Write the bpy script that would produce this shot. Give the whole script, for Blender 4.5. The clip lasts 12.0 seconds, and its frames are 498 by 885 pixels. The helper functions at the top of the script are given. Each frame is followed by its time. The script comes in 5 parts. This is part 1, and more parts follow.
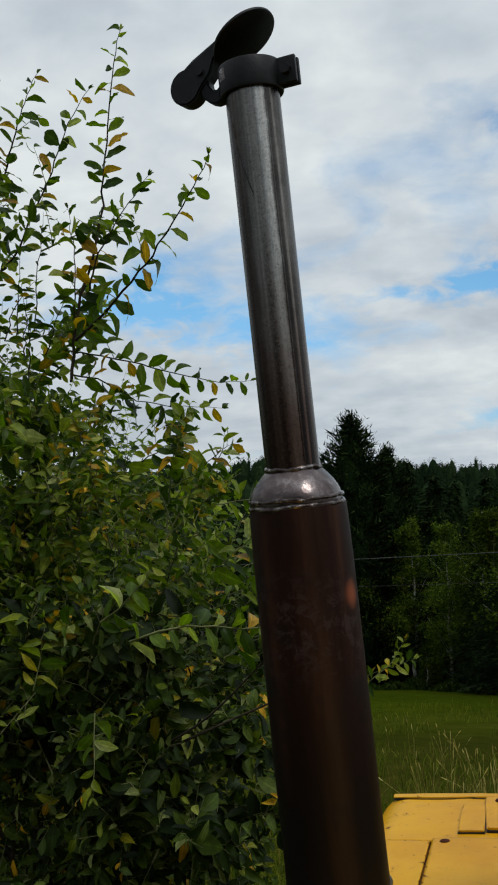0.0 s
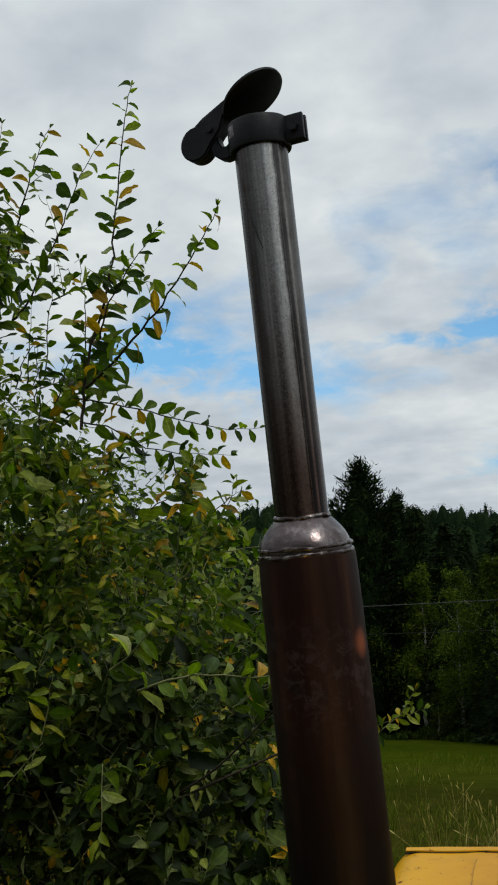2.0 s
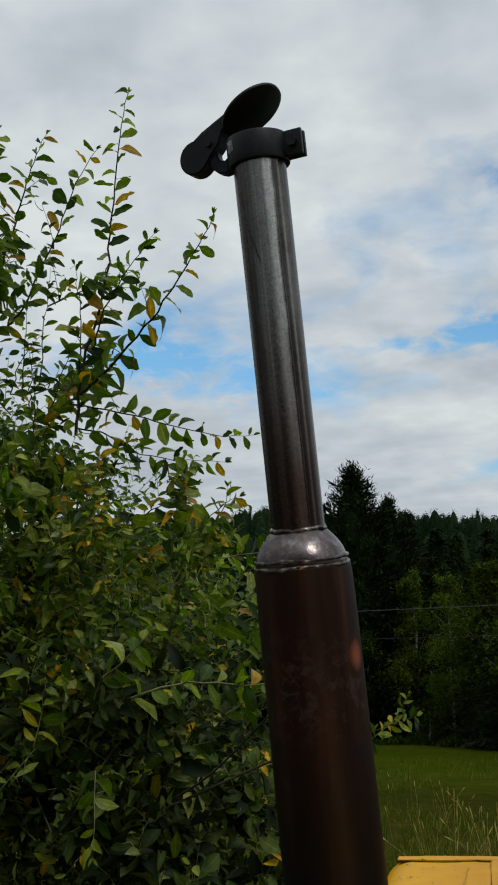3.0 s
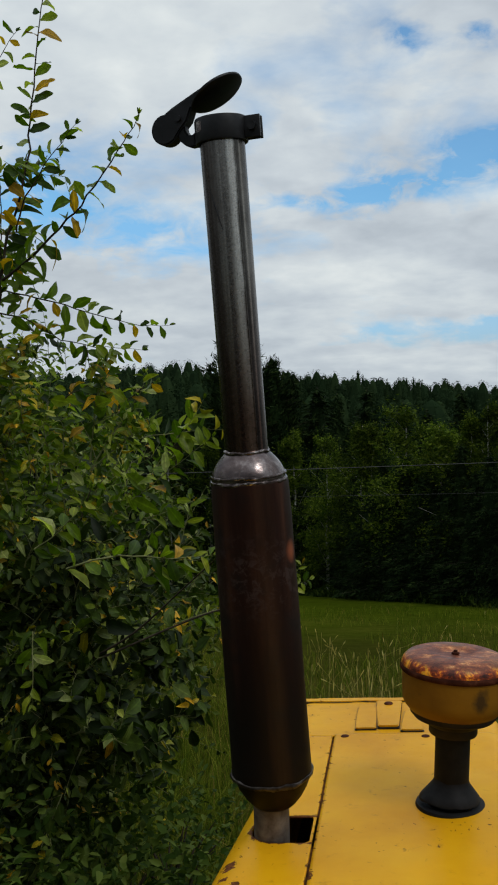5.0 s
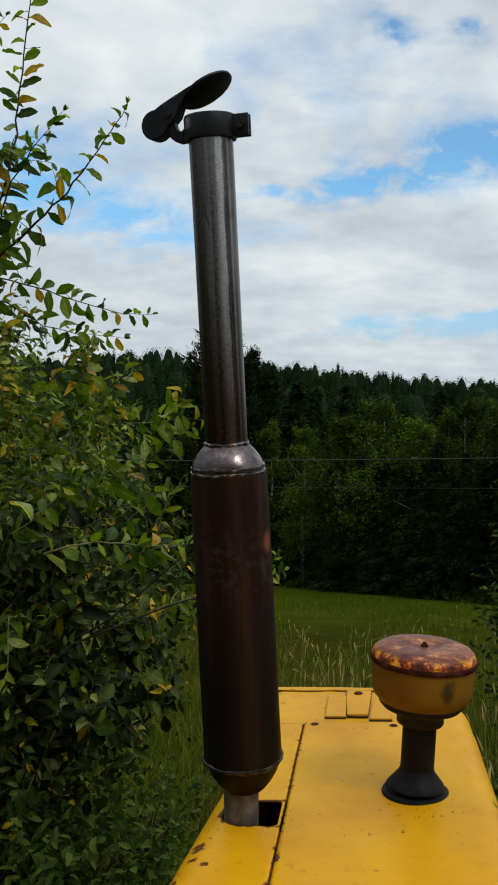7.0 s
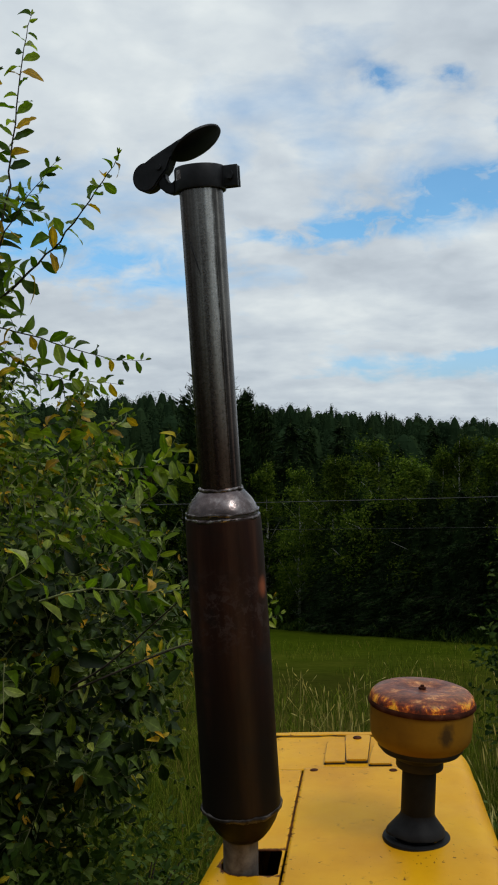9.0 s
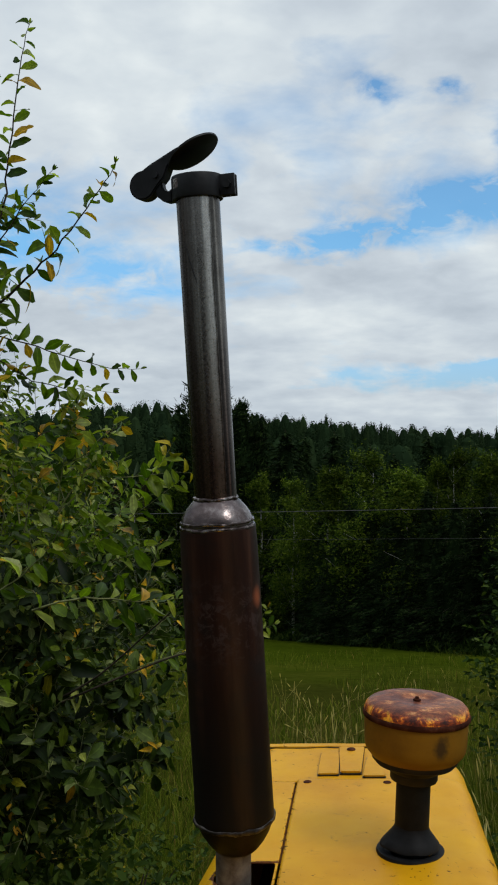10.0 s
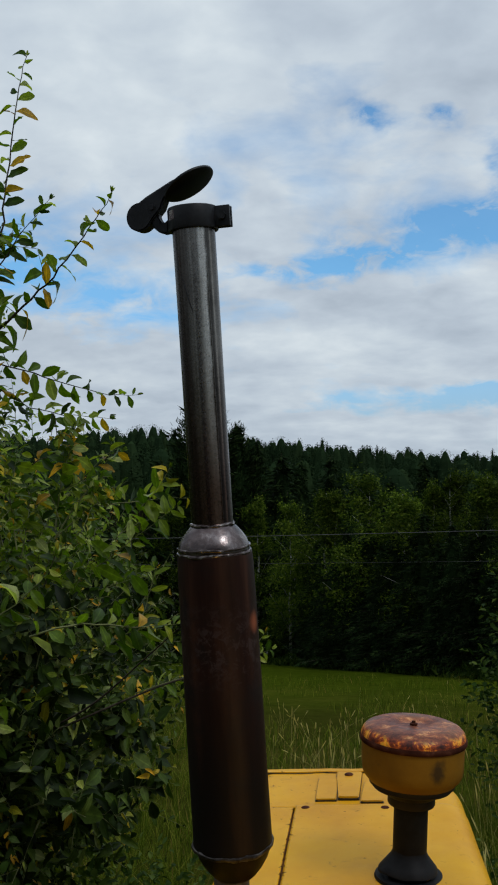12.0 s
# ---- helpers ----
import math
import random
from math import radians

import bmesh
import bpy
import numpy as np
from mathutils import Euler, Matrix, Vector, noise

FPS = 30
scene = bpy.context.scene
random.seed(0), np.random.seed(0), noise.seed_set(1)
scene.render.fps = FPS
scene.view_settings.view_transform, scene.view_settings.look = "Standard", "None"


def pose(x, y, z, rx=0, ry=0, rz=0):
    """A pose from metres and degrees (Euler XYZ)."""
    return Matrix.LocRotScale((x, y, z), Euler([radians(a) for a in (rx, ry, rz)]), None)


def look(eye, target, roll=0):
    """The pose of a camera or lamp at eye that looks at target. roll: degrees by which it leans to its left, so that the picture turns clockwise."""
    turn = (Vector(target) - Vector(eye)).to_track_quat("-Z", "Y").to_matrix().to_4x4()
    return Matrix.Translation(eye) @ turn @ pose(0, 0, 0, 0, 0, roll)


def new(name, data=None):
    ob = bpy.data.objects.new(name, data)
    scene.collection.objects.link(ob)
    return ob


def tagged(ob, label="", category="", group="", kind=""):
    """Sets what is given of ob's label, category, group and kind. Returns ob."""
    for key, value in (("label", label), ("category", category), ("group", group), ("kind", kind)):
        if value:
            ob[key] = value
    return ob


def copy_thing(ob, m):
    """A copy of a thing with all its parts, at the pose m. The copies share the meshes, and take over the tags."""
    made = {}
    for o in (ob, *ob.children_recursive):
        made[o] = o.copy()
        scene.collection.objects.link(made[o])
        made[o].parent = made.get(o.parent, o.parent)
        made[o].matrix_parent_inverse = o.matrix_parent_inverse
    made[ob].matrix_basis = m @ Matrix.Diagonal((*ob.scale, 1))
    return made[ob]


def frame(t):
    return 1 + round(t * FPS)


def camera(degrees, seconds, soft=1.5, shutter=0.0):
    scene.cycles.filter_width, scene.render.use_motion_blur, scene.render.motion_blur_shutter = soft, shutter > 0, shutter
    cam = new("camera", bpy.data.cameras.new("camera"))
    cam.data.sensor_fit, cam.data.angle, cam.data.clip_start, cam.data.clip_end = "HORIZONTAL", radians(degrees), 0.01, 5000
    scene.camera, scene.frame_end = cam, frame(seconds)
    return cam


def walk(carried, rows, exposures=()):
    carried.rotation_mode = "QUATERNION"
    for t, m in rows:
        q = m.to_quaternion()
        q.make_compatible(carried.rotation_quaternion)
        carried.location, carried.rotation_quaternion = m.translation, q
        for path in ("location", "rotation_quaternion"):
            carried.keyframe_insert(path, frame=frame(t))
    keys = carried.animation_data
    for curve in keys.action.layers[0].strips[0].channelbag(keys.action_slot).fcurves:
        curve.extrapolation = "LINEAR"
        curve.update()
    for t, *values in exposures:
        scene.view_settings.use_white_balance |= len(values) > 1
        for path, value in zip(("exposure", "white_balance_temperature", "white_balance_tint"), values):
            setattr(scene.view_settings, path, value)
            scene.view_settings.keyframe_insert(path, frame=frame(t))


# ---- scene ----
cam = camera(29.0, 12.0, soft=2.0)
EYE = 2.42          # height of the eye over the plan
ROWS = [            # seconds, x, y, z, yaw, pitch, lean to the left
    (0.0, 0.0903, 0.4150, 2.2734, 8.632, 3.205, -2.481),
    (0.5, 0.0882, 0.4165, 2.2741, 9.143, 3.528, -2.829),
    (1.0, 0.0926, 0.4132, 2.2767, 9.179, 4.785, -3.034),
    (1.5, 0.0917, 0.4094, 2.2781, 9.119, 5.708, -3.022),
    (2.0, 0.0915, 0.4033, 2.2765, 9.026, 5.969, -2.528),
    (2.5, 0.0969, 0.4001, 2.2800, 8.900, 5.988, -2.346),
    (2.7, 0.0945, 0.4019, 2.2772, 8.837, 6.212, -2.337),
    (4.3, 0.0305, 0.1896, 2.4076, 2.742, 2.824, -0.669),
    (4.5, 0.0195, 0.1479, 2.4041, 1.380, 0.107, -0.709),
    (5.0, 0.0017, 0.0430, 2.4077, 1.935, -2.465, -1.092),
    (5.5, -0.0009, 0.0291, 2.4072, -0.043, -4.862, 0.233),
    (6.0, -0.0094, 0.0112, 2.4101, -0.016, -6.236, 1.502),
    (6.5, -0.0088, 0.0117, 2.4121, 1.408, -4.069, 0.963),
    (7.0, -0.0004, 0.0047, 2.4153, 0.641, -3.092, 0.516),
    (9.0, 0.0012, -0.0073, 2.4207, 0.313, -0.571, -0.360),
    (9.5, -0.0014, 0.0013, 2.4198, 0.123, -0.070, -0.054),
    (10.0, 0.0, 0.0, 2.4200, 0.0, 0.0, 0.0),
    (10.5, 0.0022, -0.0027, 2.4231, -0.117, 0.254, -0.144),
    (11.0, 0.0004, -0.0043, 2.4238, -0.178, 0.555, -0.075),
    (11.5, -0.0007, -0.0078, 2.4256, -0.202, 0.936, -0.170),
    (12.0, 0.0001, -0.0228, 2.4252, -0.234, 1.421, -0.308),
]
walk(cam, [(t, pose(x, y, z, 90 + pitch, 0, yaw) @ pose(0, 0, 0, 0, 0, roll))
           for t, x, y, z, yaw, pitch, roll in ROWS], exposures=[(0.0, -0.20, 6250, 10), (1.2, -0.19, 6300, 10), (2.0, -0.23, 6300, 10), (2.7, -0.28, 6300, 10), (4.5, -0.34, 6000, 10),
                 (5.0, -0.20, 6250, 10), (5.5, -0.14, 6400, 10), (6.0, -0.02, 6450, 10), (7.0, -0.05, 6300, 10), (9.0, -0.16, 6200, 10), (9.5, -0.13, 6200, 10), (11.0, -0.15, 5980, 10), (12.0, -0.28, 5930, 10)])

# ---- light: a broken overcast, the sun behind thin cloud, over the camera's right shoulder ----
SUN_UP, SUN_ROUND = radians(53), radians(138)
SUNWARD = (math.cos(SUN_UP) * math.sin(SUN_ROUND), math.cos(SUN_UP) * math.cos(SUN_ROUND), math.sin(SUN_UP))
sun = new("sun", bpy.data.lights.new("sun", "SUN"))
sun.data.energy, sun.data.angle, sun.data.color = 1.15, radians(18), (1.0, 0.95, 0.87)
sun.matrix_world = look([20 * c for c in SUNWARD], (0, 0, 0))


class Nodes:
    """Short-hand for building a node tree."""

    def __init__(self, tree):
        self.tree = tree
        tree.nodes.clear()

    def add(self, kind, inputs=None):
        n = self.tree.nodes.new(kind)
        for k, v in (inputs or {}).items():
            self.put(v, n.inputs[k])
        return n

    def put(self, v, socket):
        if isinstance(v, bpy.types.NodeSocket):
            self.tree.links.new(v, socket)
        else:
            socket.default_value = v

    def math(self, op, a, b=0.0, clamp=False):
        n = self.add("ShaderNodeMath")
        n.operation, n.use_clamp = op, clamp
        self.put(a, n.inputs[0])
        self.put(b, n.inputs[1])
        return n.outputs[0]

    def mix(self, fac, a, b, blend="MIX"):
        n = self.add("ShaderNodeMix")
        n.data_type, n.blend_type = "RGBA", blend
        self.put(fac, n.inputs[0])
        self.put(a, n.inputs[6])
        self.put(b, n.inputs[7])
        return n.outputs[2]

    def ramp(self, fac, *stops):
        n = self.add("ShaderNodeValToRGB")
        self.put(fac, n.inputs[0])
        el = n.color_ramp.elements
        while len(el) < len(stops):
            el.new(0.5)
        for e, (p, c) in zip(el, stops):
            e.position = p
            e.color = (*c, 1) if isinstance(c, tuple) else (c, c, c, 1)
        return n.outputs[0]

    def noise(self, scale, detail=4.0, rough=0.55, vector=None, distort=0.0):
        n = self.add("ShaderNodeTexNoise", {"Scale": scale, "Detail": detail, "Roughness": rough, "Distortion": distort})
        if vector is not None:
            self.put(vector, n.inputs["Vector"])
        return n.outputs["Fac"]

    def scaled(self, vector, x, y, z):
        n = self.add("ShaderNodeMapping")
        self.put(vector, n.inputs["Vector"])
        n.inputs["Scale"].default_value = (x, y, z)
        return n.outputs[0]

    def bump(self, height, strength, distance):
        return self.add("ShaderNodeBump", {"Height": height, "Strength": strength, "Distance": distance}).outputs[0]


def sky():
    world = bpy.data.worlds.new("sky")
    scene.world = world
    world.use_nodes = True
    n = Nodes(world.node_tree)
    air = n.add("ShaderNodeTexSky")
    air.sky_type, air.sun_disc, air.sun_elevation, air.sun_rotation = "NISHITA", False, SUN_UP, SUN_ROUND
    air.ozone_density = 2.5
    blue = air.outputs[0]
    way = n.add("ShaderNodeTexCoord").outputs["Generated"]
    split = n.add("ShaderNodeSeparateXYZ", {"Vector": way})
    x, y, z = split.outputs
    # a flat cloud deck seen in perspective
    lift = n.math("ADD", n.math("MAXIMUM", z, 0.0), 0.25)
    flat = n.add("ShaderNodeCombineXYZ", {"X": n.math("DIVIDE", x, lift), "Y": n.math("DIVIDE", y, lift), "Z": 3.7}).outputs[0]
    big = n.noise(1.3, 6, 0.52, flat, 0.25)
    fine = n.noise(5.0, 7, 0.55, flat, 0.35)
    cover = n.math("ADD", n.math("MULTIPLY", big, 0.58), n.math("MULTIPLY", fine, 0.42))
    # the gaps of blue that open low over the wood
    bent = n.add("ShaderNodeVectorMath", {0: n.add("ShaderNodeTexNoise", {"Vector": n.scaled(way, 1, 1, 1.8), "Scale": 17.0, "Detail": 8.0}).outputs["Color"], 1: (0.5, 0.5, 0.5)})
    bent.operation = "SUBTRACT"
    wx_, _, wz_ = n.add("ShaderNodeSeparateXYZ", {"Vector": bent.outputs[0]}).outputs
    xb, zb = n.math("ADD", x, n.math("MULTIPLY", wx_, 0.11)), n.math("ADD", z, n.math("MULTIPLY", wz_, 0.06))
    wisp = n.ramp(n.noise(26, 7, 0.62, n.scaled(way, 1, 1, 1.9), 0.6), (0.36, 0.40), (0.50, 0.92), (0.62, 1.25))
    for cx, cz, wx, wz, deep in ((-0.125, 0.164, 0.100, 0.032, 0.19), (-0.245, 0.205, 0.06, 0.045, 0.23), (0.050, 0.203, 0.085, 0.016, 0.25), (0.140, 0.213, 0.060, 0.020, 0.29),
                                 (0.225, 0.072, 0.080, 0.014, 0.42), (0.09, 0.062, 0.06, 0.008, 0.20), (0.125, 0.341, 0.026, 0.013, 0.25), (0.193, 0.339, 0.019, 0.012, 0.25),
                                 (0.205, 0.240, 0.050, 0.022, 0.25), (0.260, 0.235, 0.035, 0.028, 0.22), (0.250, 0.29, 0.014, 0.024, 0.18)):
        dx = n.math("DIVIDE", n.math("SUBTRACT", xb, cx), wx)
        dz = n.math("DIVIDE", n.math("SUBTRACT", zb, cz), wz)
        d2 = n.math("ADD", n.math("MULTIPLY", dx, dx), n.math("MULTIPLY", dz, dz))
        hole = n.math("MULTIPLY", n.math("POWER", 2.718, n.math("MULTIPLY", d2, -1.0)), deep)
        cover = n.math("SUBTRACT", cover, n.math("MULTIPLY", n.math("MULTIPLY", hole, wisp), n.math("GREATER_THAN", y, 0.0)))
    mask = n.ramp(cover, (0.22, 0.10), (0.44, 1.0))
    billow = n.math("ADD", n.math("MULTIPLY", n.noise(2.2, 5, 0.5, flat, 0.2), 0.64), n.math("MULTIPLY", n.noise(8.0, 5, 0.5, flat, 0.2), 0.36))
    shade = n.ramp(billow, (0.34, (0.67, 0.705, 0.755)), (0.44, (0.79, 0.82, 0.86)), (0.50, (0.875, 0.90, 0.925)), (0.57, (0.975, 0.99, 0.99)), (0.65, (1.12, 1.115, 1.08)))
    haze = n.ramp(z, (0.0, 0.22), (0.20, 0.0))
    shade = n.mix(haze, shade, (0.84, 0.895, 0.94, 1))
    cloud = n.mix(1.0, shade, (7.06, 7.37, 7.36, 1), "MULTIPLY")
    # deck dimmed behind to cut fill light, bright ahead, brightest overhead as overcast is
    toward = n.add("ShaderNodeVectorMath", {0: way, 1: (0.20, 0.50, 0.84)})
    toward.operation = "DOT_PRODUCT"
    cloud = n.mix(1.0, cloud, n.ramp(n.math("ADD", n.math("MULTIPLY", toward.outputs["Value"], 0.5), 0.5), (0.0, 0.34), (0.5, 0.46), (0.74, 0.98), (0.84, 1.06), (1.0, 1.06)), "MULTIPLY")
    cloud = n.mix(1.0, cloud, n.ramp(z, (0.50, 1.0), (0.85, 1.55)), "MULTIPLY")
    tint = n.mix(1.0, blue, n.ramp(z, (0.04, (0.93, 1.16, 1.48)), (0.20, (0.84, 1.42, 1.58))), "MULTIPLY")
    both = n.mix(mask, tint, cloud)
    back = n.add("ShaderNodeBackground", {"Color": both, "Strength": 0.106})
    n.add("ShaderNodeOutputWorld", {"Surface": back.outputs[0]})


sky()


# ---- materials ----
def material(name):
    m = bpy.data.materials.new(name)
    m.use_nodes = True
    n = Nodes(m.node_tree)
    b = n.add("ShaderNodeBsdfPrincipled")
    n.add("ShaderNodeOutputMaterial", {"Surface": b.outputs[0]})
    where = n.add("ShaderNodeTexCoord").outputs["Object"]
    return m, n, b, where


def set_on(n, b, **values):
    names = {"base": "Base Color", "rough": "Roughness", "metal": "Metallic", "normal": "Normal", "spec": "Specular IOR Level",
             "coat": "Coat Weight", "coat_rough": "Coat Roughness"}
    for k, v in values.items():
        n.put(v, b.inputs[names[k]])


def yellow_paint():
    m, n, b, p = material("yellow_machine_paint")
    mottled = n.noise(3.0, 5, 0.6, p)
    fine = n.noise(60, 4, 0.6, p)
    base = n.ramp(mottled, (0.3, (0.53, 0.235, 0.001)), (0.5, (0.65, 0.315, 0.002)), (0.7, (0.72, 0.375, 0.003)))
    dust = n.ramp(n.noise(7, 6, 0.7, p), (0.45, 0.0), (0.75, 0.22))
    base = n.mix(dust, base, (0.64, 0.33, 0.006, 1))
    # chips down to rusty metal, in loose groups
    group = n.ramp(n.noise(4.5, 3, 0.5, p), (0.48, 0.0), (0.62, 1.0))
    speck = n.ramp(n.noise(85, 3, 0.55, n.scaled(p, 1, 0.7, 1), 0.4), (0.672, 0.0), (0.688, 1.0))
    blob = n.ramp(n.noise(26, 5, 0.62, p, 0.3), (0.69, 0.0), (0.71, 1.0))
    chips = n.math("MAXIMUM", n.math("MULTIPLY", speck, group), blob)
    # bare rusty wear along the long seam and on the left shoulder
    px, py, _ = n.add("ShaderNodeSeparateXYZ", {"Vector": p}).outputs
    u = n.math("SUBTRACT", n.math("MULTIPLY", px, 0.9928), n.math("MULTIPLY", py, 0.1197))
    v = n.math("ADD", n.math("MULTIPLY", px, 0.1197), n.math("MULTIPLY", py, 0.9928))
    ragged = n.noise(34, 5, 0.7, p, 0.3)
    near = n.math("SUBTRACT", 0.025, n.math("ABSOLUTE", n.math("SUBTRACT", u, -0.174)))
    chips = n.math("MAXIMUM", chips, n.math("MULTIPLY", n.math("LESS_THAN", v, 2.457), n.ramp(n.math("ADD", n.math("MULTIPLY", near, 10.0), n.math("MULTIPLY", ragged, 0.9)), (0.70, 0.0), (0.73, 1.0))))
    cross = n.math("SUBTRACT", 0.020, n.math("ABSOLUTE", n.math("SUBTRACT", v, 1.506)))
    chips = n.math("MAXIMUM", chips, n.ramp(n.math("ADD", n.math("MULTIPLY", cross, 10.0), n.math("MULTIPLY", ragged, 0.9)), (0.70, 0.0), (0.73, 1.0)))
    for cu, cv, ru, rv in ((-0.322, 1.765, 0.014, 0.024), (-0.328, 1.715, 0.011, 0.014), (-0.349, 1.63, 0.013, 0.075), (-0.300, 1.69, 0.010, 0.010), (0.268, 1.80, 0.008, 0.03), (0.262, 2.02, 0.01, 0.015)):
        du, dv = n.math("DIVIDE", n.math("SUBTRACT", u, cu), ru), n.math("DIVIDE", n.math("SUBTRACT", v, cv), rv)
        d2 = n.math("ADD", n.math("MULTIPLY", du, du), n.math("MULTIPLY", dv, dv))
        chips = n.math("MAXIMUM", chips, n.ramp(n.math("SUBTRACT", n.math("ADD", -1.9, n.math("MULTIPLY", ragged, 7.0)), d2), (0.98, 0.0), (1.0, 1.0)))
    # rust round the rim of the exhaust's hole
    du = n.math("SUBTRACT", u, n.math("MINIMUM", n.math("MAXIMUM", u, -0.243), -0.17))
    dv = n.math("SUBTRACT", v, 1.911)
    off = n.math("ABSOLUTE", n.math("SUBTRACT", n.math("SQRT", n.math("ADD", n.math("MULTIPLY", du, du), n.math("MULTIPLY", dv, dv))), 0.061))
    chips = n.math("MAXIMUM", chips, n.ramp(n.math("ADD", n.math("MULTIPLY", n.math("SUBTRACT", 0.004, off), 26.0), n.math("MULTIPLY", n.math("MULTIPLY", ragged, n.math("LESS_THAN", u, -0.176)), 0.9)), (0.42, 0.0), (0.46, 1.0)))
    rust = n.ramp(n.noise(120, 4, 0.6, p), (0.35, (0.060, 0.020, 0.008)), (0.65, (0.19, 0.062, 0.016)))
    halo = n.ramp(n.noise(26, 5, 0.62, p, 0.3), (0.61, 0.0), (0.70, 0.4))
    base = n.mix(halo, base, (0.36, 0.16, 0.012, 1))
    base = n.mix(chips, base, rust)
    rough = n.math("ADD", n.math("MULTIPLY", fine, 0.16), n.math("ADD", n.math("MULTIPLY", chips, 0.3), 0.3))
    height = n.math("SUBTRACT", n.math("ADD", n.math("MULTIPLY", fine, 0.12), n.math("MULTIPLY", n.noise(9, 2, 0.5, p), 1.2)), chips)
    set_on(n, b, base=base, rough=rough, normal=n.bump(height, 0.35, 0.0012), spec=0.09)
    return m


def rusty_yellow():
    m, n, b, p = material("rusted_yellow_lid")
    patches = n.math("ADD", n.noise(21, 8, 0.72, p, 0.6), n.math("MULTIPLY", n.math("SUBTRACT", n.noise(150, 4, 0.6, p), 0.5), 0.16))
    base = n.ramp(patches, (0.38, (0.040, 0.009, 0.006)), (0.475, (0.18, 0.030, 0.007)), (0.525, (0.46, 0.085, 0.008)), (0.545, (0.78, 0.27, 0.012)), (0.64, (0.90, 0.47, 0.035)))
    # the crown is worn to brown iron, with a few tan smears left on it
    side = n.add("ShaderNodeSeparateXYZ", {"Vector": p}).outputs[2]
    worn = n.ramp(n.math("ADD", n.math("MULTIPLY", side, 10.0), n.math("MULTIPLY", n.math("SUBTRACT", n.noise(30, 5, 0.65, p), 0.5), 0.16)), (0.13, 0.0), (0.20, 0.95))
    crown = n.ramp(n.noise(26, 7, 0.7, n.scaled(p, 1, 1.8, 1), 0.5), (0.36, (0.055, 0.014, 0.008)), (0.50, (0.15, 0.038, 0.015)), (0.58, (0.27, 0.075, 0.022)), (0.66, (0.55, 0.25, 0.09)))
    base = n.mix(worn, base, crown)
    base = n.mix(1.0, base, n.ramp(n.noise(210, 5, 0.75, p, 0.4), (0.32, 0.5), (0.5, 1.0), (0.68, 1.45)), "MULTIPLY")
    set_on(n, b, base=base, spec=0.3, rough=n.ramp(patches, (0.35, 0.55), (0.65, 0.36)), normal=n.bump(n.noise(90, 5, 0.65, p), 0.5, 0.0015))
    return m


def dull_yellow():
    m, n, b, p = material("dull_ochre_paint")
    base = n.ramp(n.noise(12, 5, 0.6, p), (0.3, (0.15, 0.064, 0.003)), (0.6, (0.22, 0.102, 0.005)))
    stain = n.ramp(n.noise(15, 4, 0.6, p, 0.4), (0.64, 0.0), (0.72, 0.75))
    base = n.mix(stain, base, (0.07, 0.04, 0.012, 1))
    spot = n.add("ShaderNodeVectorMath", {0: n.scaled(p, 1, 1, 0.7), 1: (0.034, -0.098, 0.182)})
    spot.operation = "DISTANCE"
    base = n.mix(n.ramp(n.math("ADD", n.math("MULTIPLY", spot.outputs["Value"], 10.0), n.math("MULTIPLY", n.noise(60, 4, 0.6, p), 0.25)), (0.20, 0.85), (0.34, 0.0)), base, (0.03, 0.018, 0.008, 1))
    set_on(n, b, base=base, rough=0.5, spec=0.3, normal=n.bump(n.noise(70, 3, 0.5, p), 0.2, 0.001))
    return m


